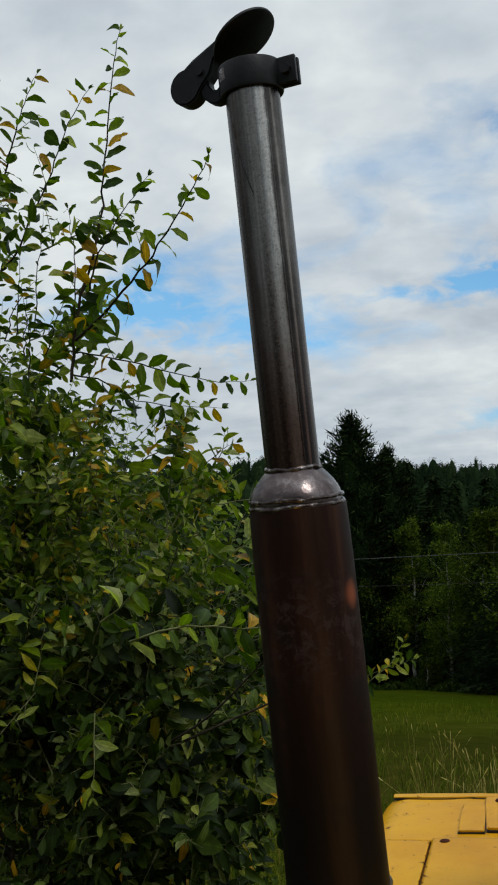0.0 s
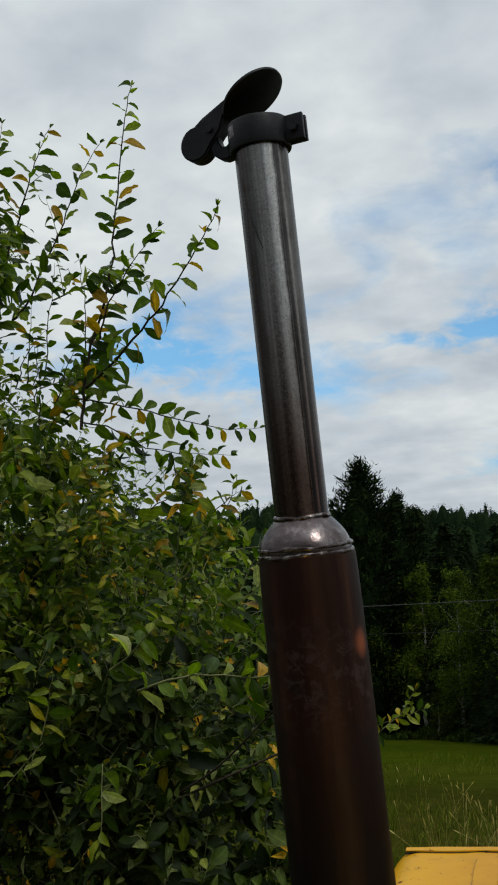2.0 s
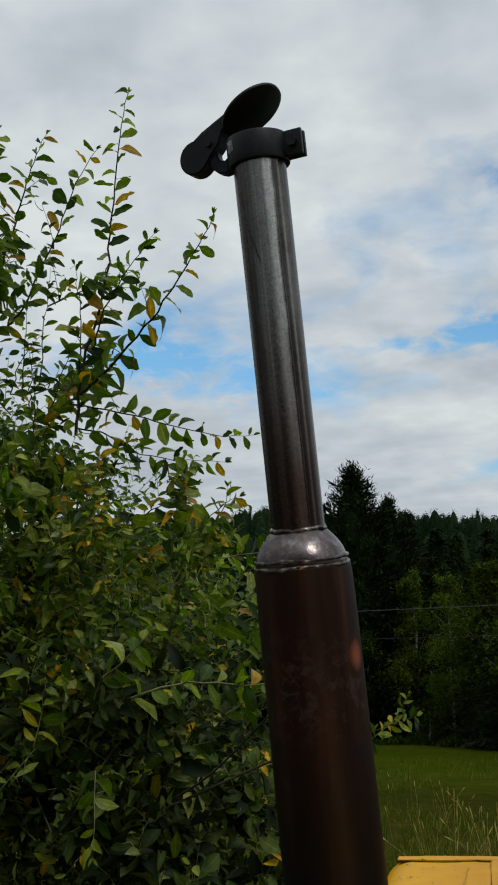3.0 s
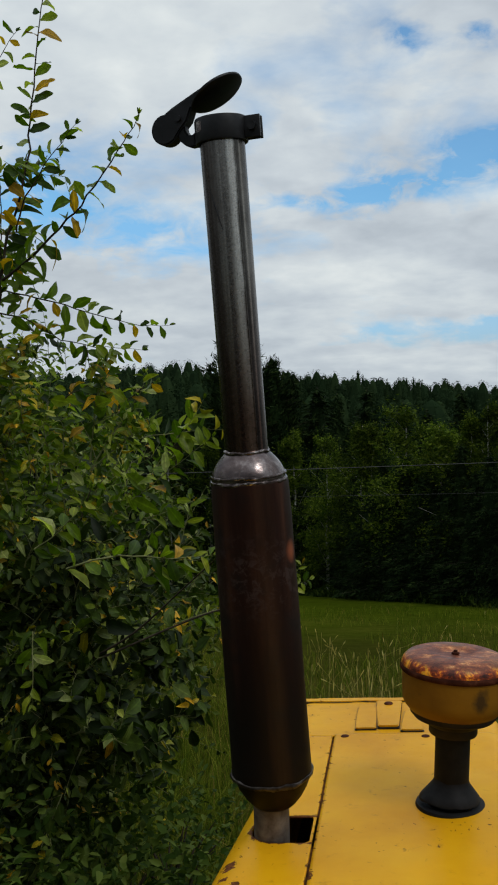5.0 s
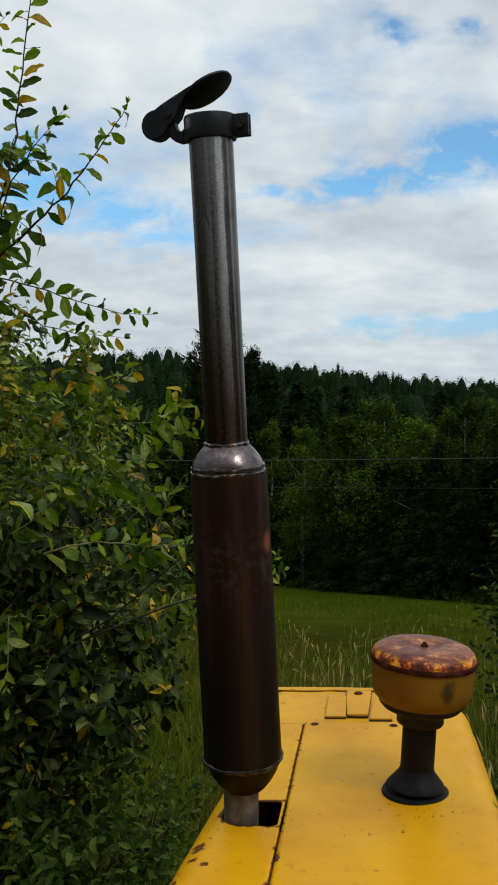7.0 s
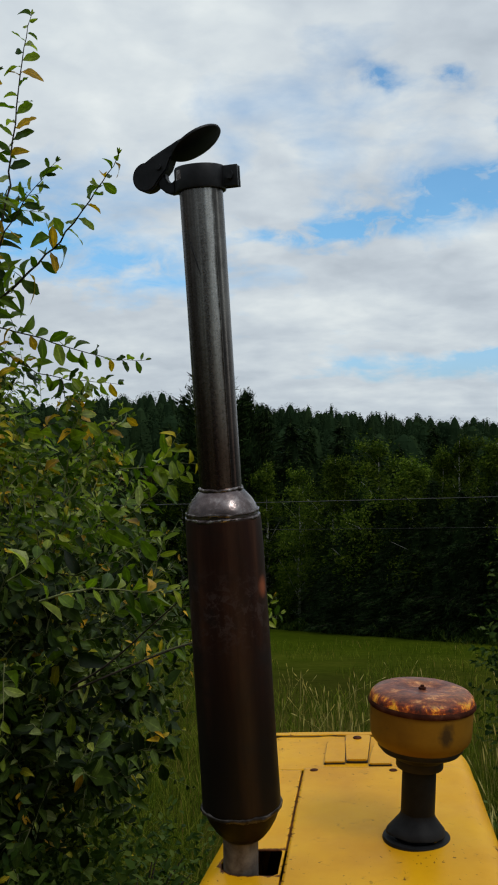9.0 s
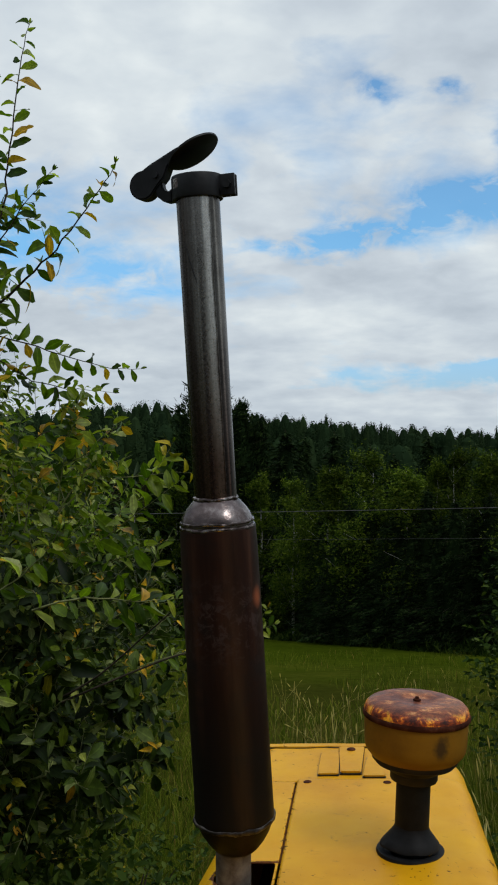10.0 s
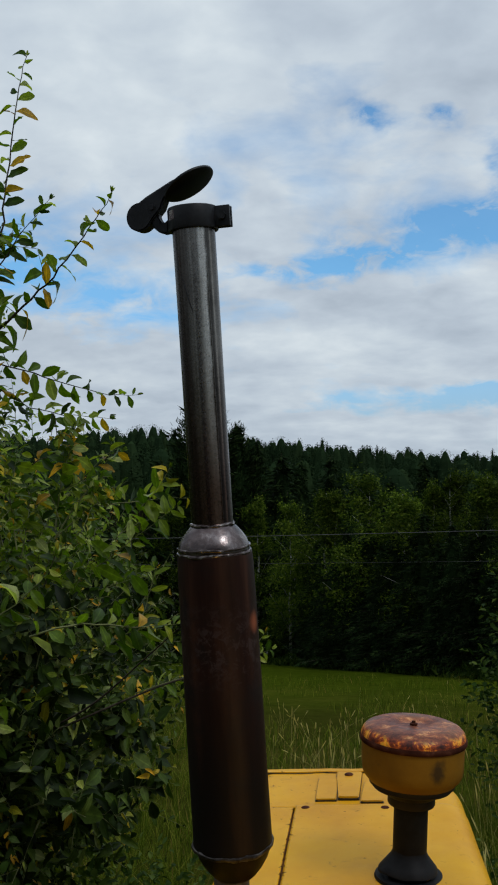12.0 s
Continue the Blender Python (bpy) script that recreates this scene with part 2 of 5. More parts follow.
def bare_steel():
    m, n, b, p = material("heat_stained_steel_tube")
    z = n.add("ShaderNodeSeparateXYZ", {"Vector": p}).outputs[2]
    long = n.scaled(p, 34, 34, 0.45)
    streak = n.noise(1.0, 6, 0.62, long)
    grain = n.noise(150, 4, 0.6, p)
    steel = n.ramp(streak, (0.36, (0.020, 0.016, 0.014)), (0.5, (0.080, 0.072, 0.065)), (0.64, (0.24, 0.225, 0.20)))
    brown = n.ramp(streak, (0.36, (0.040, 0.021, 0.017)), (0.64, (0.120, 0.072, 0.058)))
    heat = n.ramp(n.math("ADD", n.math("MULTIPLY", z, 0.5), n.math("MULTIPLY", n.noise(5, 4, 0.6, p), 0.12)), (0.46, 1.0), (0.61, 0.0))
    base = n.mix(heat, steel, brown)
    patina = n.ramp(n.noise(55, 6, 0.7, p, 0.3), (0.46, 0.0), (0.64, 0.35))
    base = n.mix(patina, base, (0.05, 0.036, 0.028, 1))
    # sheen painted in: a bright strip beside the weld, the left side darkened
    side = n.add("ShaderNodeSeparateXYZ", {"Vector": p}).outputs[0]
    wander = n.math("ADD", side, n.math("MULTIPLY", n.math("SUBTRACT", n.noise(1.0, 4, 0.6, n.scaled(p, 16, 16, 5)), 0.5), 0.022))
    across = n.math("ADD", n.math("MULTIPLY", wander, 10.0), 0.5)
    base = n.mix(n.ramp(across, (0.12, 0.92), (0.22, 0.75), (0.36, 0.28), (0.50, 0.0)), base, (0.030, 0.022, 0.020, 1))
    painted_sheen = n.ramp(across, (0.30, 0.0), (0.44, 0.35), (0.58, 0.45), (0.63, 0.95), (0.69, 1.0), (0.725, 0.1), (0.76, 0.0))
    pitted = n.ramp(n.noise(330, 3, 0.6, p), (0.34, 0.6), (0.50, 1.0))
    base = n.mix(n.math("MULTIPLY", painted_sheen, pitted), base, n.mix(heat, (0.60, 0.59, 0.56, 1), (0.16, 0.105, 0.085, 1)))
    soot = n.ramp(n.noise(1.0, 5, 0.6, n.scaled(p, 22, 22, 9)), (0.60, 0.0), (0.72, 0.85))
    top = n.ramp(n.math("MULTIPLY", z, 0.5), (0.58, 0.0), (0.65, 1.0))
    base = n.mix(n.math("MULTIPLY", soot, top), base, (0.02, 0.018, 0.018, 1))
    # dark reflection lines put into the colour along the right edge
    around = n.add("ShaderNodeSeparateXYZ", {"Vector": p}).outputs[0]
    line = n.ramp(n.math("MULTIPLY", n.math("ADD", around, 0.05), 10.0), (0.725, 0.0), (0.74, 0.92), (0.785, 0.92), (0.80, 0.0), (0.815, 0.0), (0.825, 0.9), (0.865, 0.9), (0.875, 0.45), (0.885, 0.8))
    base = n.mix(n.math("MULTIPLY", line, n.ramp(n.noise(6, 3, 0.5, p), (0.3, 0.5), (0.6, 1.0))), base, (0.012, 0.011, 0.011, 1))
    base = n.mix(1.0, base, n.ramp(n.noise(1.0, 5, 0.7, n.scaled(p, 150, 150, 1.6)), (0.3, 0.6), (0.5, 1.0), (0.7, 1.45)), "MULTIPLY")
    base = n.mix(1.0, base, n.ramp(n.noise(150, 5, 0.75, p), (0.3, 0.85), (0.5, 1.0), (0.7, 1.16)), "MULTIPLY")
    rough = n.math("ADD", n.math("MULTIPLY", grain, 0.2), n.math("ADD", n.math("MULTIPLY", streak, 0.16), 0.09))
    set_on(n, b, base=base, rough=rough, metal=0.9, normal=n.bump(n.math("ADD", grain, streak), 0.18, 0.0008))
    return m


def oxide_brown():
    m, n, b, p = material("scorched_brown_muffler_paint")
    z = n.add("ShaderNodeSeparateXYZ", {"Vector": p}).outputs[2]
    streak = n.noise(1.0, 6, 0.6, n.scaled(p, 30, 30, 2.2))
    blotch = n.noise(14, 6, 0.65, p, 0.3)
    base = n.ramp(streak, (0.3, (0.007, 0.0023, 0.0013)), (0.55, (0.020, 0.0076, 0.0045)), (0.75, (0.050, 0.020, 0.0105)))
    base = n.mix(n.ramp(blotch, (0.5, 0.0), (0.66, 0.8)), base, (0.010, 0.007, 0.006, 1))
    # a band of sooty blotches and one burnt red spot
    band = n.ramp(n.math("ABSOLUTE", n.math("SUBTRACT", z, 0.505)), (0.02, 1.0), (0.10, 0.0))
    base = n.mix(n.math("MULTIPLY", band, n.ramp(n.noise(58, 5, 0.7, p, 0.6), (0.50, 0.0), (0.60, 0.65))), base, (0.048, 0.032, 0.029, 1))
    spot = n.add("ShaderNodeVectorMath", {0: n.scaled(p, 1, 1, 0.75), 1: (0.064, -0.028, 0.408)})
    spot.operation = "DISTANCE"
    base = n.mix(n.ramp(spot.outputs["Value"], (0.007, 0.85), (0.020, 0.0)), base, (0.26, 0.075, 0.032, 1))
    # a lengthwise warm sheen painted into the colour, right of the middle
    side = n.add("ShaderNodeSeparateXYZ", {"Vector": p}).outputs[0]
    wander = n.math("ADD", side, n.math("MULTIPLY", n.math("SUBTRACT", n.noise(1.0, 4, 0.6, n.scaled(p, 14, 14, 4)), 0.5), 0.03))
    run = n.ramp(n.math("ADD", n.math("MULTIPLY", wander, 5.0), 0.5), (0.50, 0.0), (0.60, 0.5), (0.66, 0.5), (0.74, 0.0))
    base = n.mix(n.math("MULTIPLY", run, n.ramp(streak, (0.35, 0.2), (0.6, 1.0))), base, n.mix(n.ramp(z, (0.30, 1.0), (0.46, 0.0)), (0.046, 0.022, 0.011, 1), (0.036, 0.022, 0.008, 1)))
    burnt = n.ramp(n.math("ADD", z, n.math("MULTIPLY", blotch, 0.12)), (0.28, 0.90), (0.52, 0.0))
    base = n.mix(n.math("MULTIPLY", burnt, n.math("SUBTRACT", 1.0, n.math("MULTIPLY", run, 1.3))), base, (0.0042, 0.0034, 0.0028, 1))
    set_on(n, b, base=base, rough=n.ramp(blotch, (0.3, 0.42), (0.7, 0.6)), spec=0.12, metal=0.0, normal=n.bump(n.noise(60, 5, 0.65, p), 0.35, 0.001))
    return m


def plain(name, stops, scale, rough, metal=0.0, bump=0.3, depth=0.001, spec=0.3):
    m, n, b, p = material(name)
    f = n.noise(scale, 6, 0.62, p, 0.2)
    set_on(n, b, base=n.ramp(f, *stops), rough=rough, metal=metal, normal=n.bump(n.noise(scale * 4, 4, 0.6, p), bump, depth), spec=spec)
    return m


def leafy(name, stops, yellow=0.0, through_light=0.25, rough=0.42, gold=(0.42, 0.22, 0.012), shine=0.06, tree_tone=0.0, glow_tint=(1.3, 1.5, 0.7, 1)):
    """Leaves: every leaf has a tone of its own, a few have turned yellow."""
    m, n, b, p = material(name)
    own = n.add("ShaderNodeNewGeometry").outputs["Random Per Island"]
    base = n.ramp(own, *stops)
    if yellow:
        hash_ = n.math("FRACT", n.math("MULTIPLY", own, 37.7))
        base = n.mix(n.math("LESS_THAN", hash_, yellow), base, n.ramp(own, (0.2, gold), (0.8, tuple(c * 0.6 for c in gold))))
    base = n.mix(n.ramp(n.noise(1.2, 3, 0.5, p), (0.35, 0.0), (0.7, 0.35)), base, tuple(c * 0.7 for c in stops[0][1]) + (1,))
    if shine > 0.15:
        base = n.mix(1.0, base, n.ramp(n.noise(38, 4, 0.65, p), (0.3, 0.62), (0.5, 1.0), (0.7, 1.35)), "MULTIPLY")
    if shine > 0.15:
        rib = n.add("ShaderNodeAttribute")
        rib.attribute_name = "off_rib"
        base = n.mix(n.ramp(rib.outputs["Fac"], (0.05, 0.6), (0.17, 0.0)), base, n.mix(1.0, base, (1.9, 1.8, 1.9, 1), "MULTIPLY"))
        spots = n.math("MULTIPLY", n.ramp(n.noise(120, 3, 0.6, p), (0.62, 0.0), (0.68, 0.6)), n.ramp(n.noise(7, 2, 0.5, p), (0.56, 0.0), (0.66, 1.0)))
        base = n.mix(spots, base, (0.07, 0.035, 0.012, 1))
    if tree_tone:
        one = n.add("ShaderNodeObjectInfo").outputs["Random"]
        base = n.mix(1.0, base, n.ramp(one, (0.0, 1 - tree_tone), (1.0, 1 + tree_tone)), "MULTIPLY")
    set_on(n, b, base=base, rough=rough, spec=shine)
    if through_light:
        out = [k for k in n.tree.nodes if k.type == "OUTPUT_MATERIAL"][0]
        glow = n.add("ShaderNodeBsdfTranslucent", {"Color": n.mix(1.0, base, glow_tint, "MULTIPLY")})
        both = n.add("ShaderNodeMixShader", {"Fac": through_light})
        n.put(b.outputs[0], both.inputs[1])
        n.put(glow.outputs[0], both.inputs[2])
        n.put(both.outputs[0], out.inputs["Surface"])
    return m


def meadow():
    m, n, b, p = material("meadow_grass")
    big = n.noise(0.12, 5, 0.6, p)
    small = n.noise(2.5, 6, 0.7, p)
    mixed = n.math("ADD", n.math("MULTIPLY", big, 0.5), n.math("MULTIPLY", small, 0.5))
    ripe = n.ramp(mixed, (0.38, (0.022, 0.026, 0.003)), (0.5, (0.036, 0.040, 0.005)), (0.62, (0.066, 0.056, 0.011)))
    lighter = n.ramp(mixed, (0.38, (0.026, 0.039, 0.002)), (0.5, (0.041, 0.058, 0.003)), (0.62, (0.064, 0.077, 0.005)))
    # the strip along the wood is fresher green, the nearer grass has gone to seed
    py = n.add("ShaderNodeSeparateXYZ", {"Vector": p}).outputs[1]
    strip = n.ramp(n.math("ADD", n.math("MULTIPLY", py, 0.01), n.math("MULTIPLY", n.noise(0.25, 5, 0.6, p), 0.16)), (0.27, 0.0), (0.42, 1.0))
    base = n.mix(strip, ripe, lighter)
    set_on(n, b, base=base, rough=1.0, spec=0.0, normal=n.bump(n.noise(9, 6, 0.7, p), 0.8, 0.08))
    return m


YELLOW, LID, OCHRE, STEEL, OXIDE = yellow_paint(), rusty_yellow(), dull_yellow(), bare_steel(), oxide_brown()
BLACK = plain("sooty_black_iron", ((0.35, (0.007, 0.0075, 0.009)), (0.65, (0.016, 0.0165, 0.019))), 30, 0.5, 0.0, 0.5, spec=0.25)
RUBBER = plain("black_rubber_hose", ((0.35, (0.006, 0.006, 0.0065)), (0.65, (0.013, 0.013, 0.0135))), 25, 0.62, 0.0, 0.2, spec=0.12)
WELD = plain("welded_bare_steel", ((0.3, (0.040, 0.028, 0.026)), (0.5, (0.12, 0.095, 0.092)), (0.7, (0.34, 0.30, 0.29))), 20, 0.27, 0.9, 0.45, 0.0020)
BEAD = plain("bright_weld_bead", ((0.36, (0.05, 0.034, 0.030)), (0.52, (0.15, 0.12, 0.115)), (0.66, (0.48, 0.44, 0.42))), 55, 0.26, 0.9, 0.6, 0.0015)
GREY = plain("galvanised_grey_tube", ((0.35, (0.050, 0.036, 0.028)), (0.65, (0.17, 0.145, 0.12))), 24, 0.6, 0.3, 0.5)
BURNTWELD = plain("burnt_weld_metal", ((0.35, (0.02, 0.016, 0.014)), (0.65, (0.10, 0.085, 0.075))), 40, 0.3, 0.8, 0.6, 0.0015)
DARK = plain("dark_oily_iron", ((0.35, (0.012, 0.010, 0.009)), (0.65, (0.035, 0.026, 0.02))), 14, 0.6, 0.3)
CAPRUST = plain("brown_rusted_iron", ((0.35, (0.026, 0.008, 0.005)), (0.55, (0.060, 0.019, 0.011)), (0.7, (0.12, 0.045, 0.024))), 34, 0.72, 0.0, 0.8, 0.002, 0.03)
SEAMRUST = plain("seam_rust", ((0.35, (0.050, 0.016, 0.007)), (0.5, (0.12, 0.042, 0.013)), (0.68, (0.24, 0.095, 0.025))), 45, 0.75, 0.0, 0.6, 0.0015, 0.1)
BEAMRUST = plain("red_brown_rust", ((0.35, (0.05, 0.022, 0.016)), (0.65, (0.16, 0.065, 0.04))), 9, 0.75, 0.1, 0.5, 0.002)
WILLOW = leafy("willow_leaves", ((0.0, (0.016, 0.034, 0.002)), (0.35, (0.052, 0.094, 0.005)), (0.62, (0.100, 0.156, 0.008)), (0.82, (0.17, 0.22, 0.014)), (0.93, (0.27, 0.31, 0.06)), (1.0, (0.40, 0.43, 0.17))), 0.02, 0.42, 0.42, (0.45, 0.25, 0.010), 0.22, glow_tint=(1.7, 2.0, 0.5, 1))
# low leaves darkened, shoot tips lightened: light painted into the colours
DARKENED = leafy("darkened_low_leaves", ((0.0, (0.005, 0.011, 0.002)), (0.4, (0.019, 0.036, 0.003)), (0.75, (0.045, 0.074, 0.006)), (0.92, (0.088, 0.122, 0.020)), (1.0, (0.19, 0.22, 0.07))), 0.015, 0.22, 0.58, (0.45, 0.25, 0.008), 0.152, glow_tint=(1.6, 1.8, 0.5, 1))
LIGHTENED = leafy("lightened_tip_leaves", ((0.0, (0.075, 0.110, 0.006)), (0.4, (0.145, 0.190, 0.011)), (0.75, (0.25, 0.285, 0.024)), (1.0, (0.42, 0.43, 0.11))), 0.02, 0.36, 0.42, (0.45, 0.25, 0.010), 0.22, glow_tint=(1.6, 1.8, 0.5, 1))
TURNED = leafy("yellowing_willow_leaves", ((0.0, (0.13, 0.145, 0.006)), (0.4, (0.27, 0.25, 0.009)), (0.68, (0.44, 0.33, 0.012)), (0.88, (0.72, 0.39, 0.014)), (1.0, (0.60, 0.47, 0.13))), 0.0, 0.33, 0.45, shine=0.2, glow_tint=(1.5, 1.4, 0.6, 1))
BARK = plain("grey_brown_twig_bark", ((0.35, (0.022, 0.017, 0.012)), (0.65, (0.055, 0.044, 0.03))), 30, 0.8, spec=0.1)
GREEN_TWIG = plain("young_green_twig", ((0.35, (0.10, 0.11, 0.035)), (0.65, (0.20, 0.21, 0.08))), 30, 0.6)
SHRUB = leafy("shrub_leaves", ((0.0, (0.010, 0.022, 0.003)), (0.5, (0.024, 0.048, 0.006)), (1.0, (0.080, 0.110, 0.018))), 0.0, 0.15, 0.6, shine=0.03)
BROADLEAF = leafy("broad_shrub_leaves", ((0.0, (0.014, 0.030, 0.004)), (0.5, (0.040, 0.072, 0.009)), (1.0, (0.12, 0.16, 0.028))), 0.0, 0.25, 0.55, shine=0.05)
BIRCH = leafy("birch_foliage", ((0.0, (0.015, 0.029, 0.004)), (0.5, (0.047, 0.077, 0.008)), (1.0, (0.145, 0.185, 0.019))), 0.0, 0.32, 0.6, shine=0.02, tree_tone=0.45)
SPRUCE = leafy("spruce_needles", ((0.0, (0.005, 0.011, 0.004)), (0.5, (0.012, 0.025, 0.007)), (1.0, (0.032, 0.052, 0.013))), 0.0, 0.0, 0.7, shine=0.02, tree_tone=0.4)
FARWOOD = leafy("far_wood_foliage", ((0.0, (0.011, 0.022, 0.010)), (0.5, (0.017, 0.032, 0.013)), (1.0, (0.026, 0.045, 0.017))), 0.0, 0.0, 0.9, shine=0.0)
GRASS = leafy("grass_blades", ((0.0, (0.030, 0.050, 0.004)), (0.5, (0.072, 0.102, 0.008)), (1.0, (0.185, 0.19, 0.024))), 0.05, 0.2, 0.6, (0.28, 0.20, 0.05), 0.0)
STRAW = leafy("dry_seed_stalks", ((0.0, (0.38, 0.29, 0.07)), (0.5, (0.54, 0.43, 0.13)), (1.0, (0.68, 0.57, 0.23))), 0.0, 0.2, 0.7, shine=0.0)
MEADOW = meadow()
WIRE = plain("dark_grey_cable", ((0.35, (0.055, 0.055, 0.055)), (0.65, (0.10, 0.10, 0.10))), 5, 0.6, 0.0)
BIRCHBARK = plain("pale_birch_bark", ((0.35, (0.10, 0.09, 0.08)), (0.5, (0.42, 0.40, 0.36)), (0.65, (0.60, 0.58, 0.54))), 7, 0.7)
POLEWOOD = plain("weathered_pole_wood", ((0.35, (0.10, 0.085, 0.065)), (0.65, (0.2, 0.17, 0.13))), 6, 0.85)


# ---- mesh helpers ----
def mesh_object(name, me, mat, parent=None, label="", smooth=True):
    me.materials.append(mat)
    if smooth:
        me.polygons.foreach_set("use_smooth", [True] * len(me.polygons))
    ob = new(name, me)
    if parent:
        ob.parent = parent
    return tagged(ob, label)


def part(name, bm, mat, parent=None, label="", smooth=True):
    me = bpy.data.meshes.new(name)
    bmesh.ops.recalc_face_normals(bm, faces=bm.faces)
    bm.to_mesh(me)
    bm.free()
    ob = mesh_object(name, me, mat, parent, label, smooth)
    if smooth:
        me.set_sharp_from_angle(angle=radians(38))
    return ob


def raw(name, verts, faces, mat, parent=None, label="", smooth=False):
    me = bpy.data.meshes.new(name)
    me.from_pydata(verts, [], faces)
    return mesh_object(name, me, mat, parent, label, smooth)


def thing(name, m, label, category, group="", kind=""):
    ob = new(name)
    ob.matrix_world = m
    return tagged(ob, label, category, group, kind)


def lathe(profile, segs=40, wobble=0.0, seed=0, m=None, closed=False):
    """A turned shape from (radius, height) pairs; wobble dents it a little."""
    bm = bmesh.new()
    rings = []
    for r, z in profile:
        ring = []
        for i in range(segs):
            a = math.tau * i / segs
            k = 1.0 + wobble * noise.noise((math.cos(a) * 1.7 + seed, math.sin(a) * 1.7, z * 9))
            ring.append(bm.verts.new((r * k * math.cos(a), r * k * math.sin(a), z)))
        rings.append(ring)
    pairs = list(zip(rings, rings[1:])) + ([(rings[-1], rings[0])] if closed else [])
    for lo, hi in pairs:
        for i in range(segs):
            j = (i + 1) % segs
            bm.faces.new((lo[i], lo[j], hi[j], hi[i]))
    if not closed:
        for ring in (rings[0], rings[-1]):
            if (ring[0].co - ring[segs // 2].co).length > 1e-4:
                bm.faces.new(ring)
    if m is not None:
        bm.transform(m)
    return bm


def box(x0, x1, y0, y1, z0, z1, bevel=0.0, m=None):
    bm = bmesh.new()
    bmesh.ops.create_cube(bm, size=1.0, matrix=Matrix.LocRotScale(((x0 + x1) / 2, (y0 + y1) / 2, (z0 + z1) / 2), None, (x1 - x0, y1 - y0, z1 - z0)))
    if bevel:
        bmesh.ops.bevel(bm, geom=bm.edges[:], offset=bevel, segments=2, affect="EDGES", profile=0.6)
    if m is not None:
        bm.transform(m)
    return bm


def plate(outline, depth, bevel=0.0, m=None):
    """An outline in x, z, thick along y, centred."""
    bm = bmesh.new()
    f = bm.faces.new([bm.verts.new((x, -depth / 2, z)) for x, z in outline])
    out = bmesh.ops.extrude_face_region(bm, geom=[f])
    for v in out["geom"]:
        if isinstance(v, bmesh.types.BMVert):
            v.co.y += depth
    if bevel:
        bmesh.ops.bevel(bm, geom=[e for e in bm.edges if abs(e.verts[0].co.y - e.verts[1].co.y) < 1e-6], offset=bevel, segments=2, affect="EDGES")
    if m is not None:
        bm.transform(m)
    return bm


def tube_mesh(verts, faces, path, radii, sides=5):
    """Adds a tapering tube along a path to lists of verts and faces."""
    start = len(verts)
    for i, p in enumerate(path):
        ahead = (path[min(i + 1, len(path) - 1)] - path[max(i - 1, 0)]).normalized()
        side = ahead.cross(Vector((0.3, 0.9, 0.2))).normalized()
        up = ahead.cross(side)
        for k in range(sides):
            a = math.tau * k / sides
            verts.append(p + (side * math.cos(a) + up * math.sin(a)) * radii[i])
    for i in range(len(path) - 1):
        for k in range(sides):
            a, b = start + i * sides + k, start + i * sides + (k + 1) % sides
            faces.append((a, b, b + sides, a + sides))


def bend(points, n):
    """A smooth path of n+1 points through the given ones (Catmull-Rom)."""
    p = [Vector(q) for q in points]
    p = [p[0] * 2 - p[1]] + p + [p[-1] * 2 - p[-2]]
    out = []
    spans = len(p) - 3
    for i in range(n + 1):
        s = min(i / n * spans, spans - 1e-6)
        k, t = int(s), s - int(s)
        a, b, c, d = p[k:k + 4]
        out.append(0.5 * ((2 * b) + (c - a) * t + (2 * a - 5 * b + 4 * c - d) * t * t + (3 * b - a - 3 * c + d) * t ** 3))
    return out


# ---- ground: flat round the tractor, then a meadow that falls to the wood ----
def ground_z(x, y):
    s = min(max(y - 3.0, 0.0), 66.0)
    if s > 54:
        s = 54 + (s - 54) * (1 - (s - 54) / 24)
    return -0.1686 * s + 0.05 * noise.noise((x * 0.35, y * 0.35, 0.0)) - 0.05 * max(0.0, -y - 8) ** 0.5


def build_ground():
    xs = sorted({round(s * v, 3) for s in (-1, 1) for v in (0, 1, 2, 3, 4.5, 6, 8, 10, 13, 17, 22, 30, 40, 60, 100, 180, 400, 900, 2500)})
    ys = [-2500, -900, -400, -150, -60, -30, -15, -8, -4, -2, 0, 1, 2, 2.6, 3, 3.5, 4, 5, 6, 7, 8, 10, 12, 14, 17, 20, 24, 28, 32, 36, 40, 45, 50, 55, 58, 61, 64, 67, 70, 80, 100, 130, 180, 300, 700, 1500, 2500]
    verts = [(x, y, ground_z(x, y) if abs(x) < 200 else ground_z(0, y)) for y in ys for x in xs]
    w = len(xs)
    faces = [(j * w + i, j * w + i + 1, (j + 1) * w + i + 1, (j + 1) * w + i) for j in range(len(ys) - 1) for i in range(w - 1)]
    tagged(raw("ground", verts, faces, MEADOW, smooth=True), "sloping green summer meadow falling towards the wood", "ground", kind="structure")


build_ground()

# ---- the tractor's bonnet, in its own axes: u to its right, v forward ----
HEADING = 0.12
CH, SH = math.cos(HEADING), math.sin(HEADING)
V_FRONT, V_JOINT, V_REAR, V_BACK, SEAM = 2.785, 2.457, 1.507, 0.85, -0.174
SHOULDER, NOSE = 0.07, 0.035


def hood_point(u, v, drop=0.0):
    x, y = u * CH + v * SH, -u * SH + v * CH
    dent = 0.0018 * noise.noise((u * 5.0, v * 5.0, 1.3)) + 0.0012 * noise.noise((u * 14.0, v * 11.0, 4.0))
    return Vector((x, y, EYE - 0.8657 + 0.0435 * x - 0.0089 * (y - 2) + dent - drop))


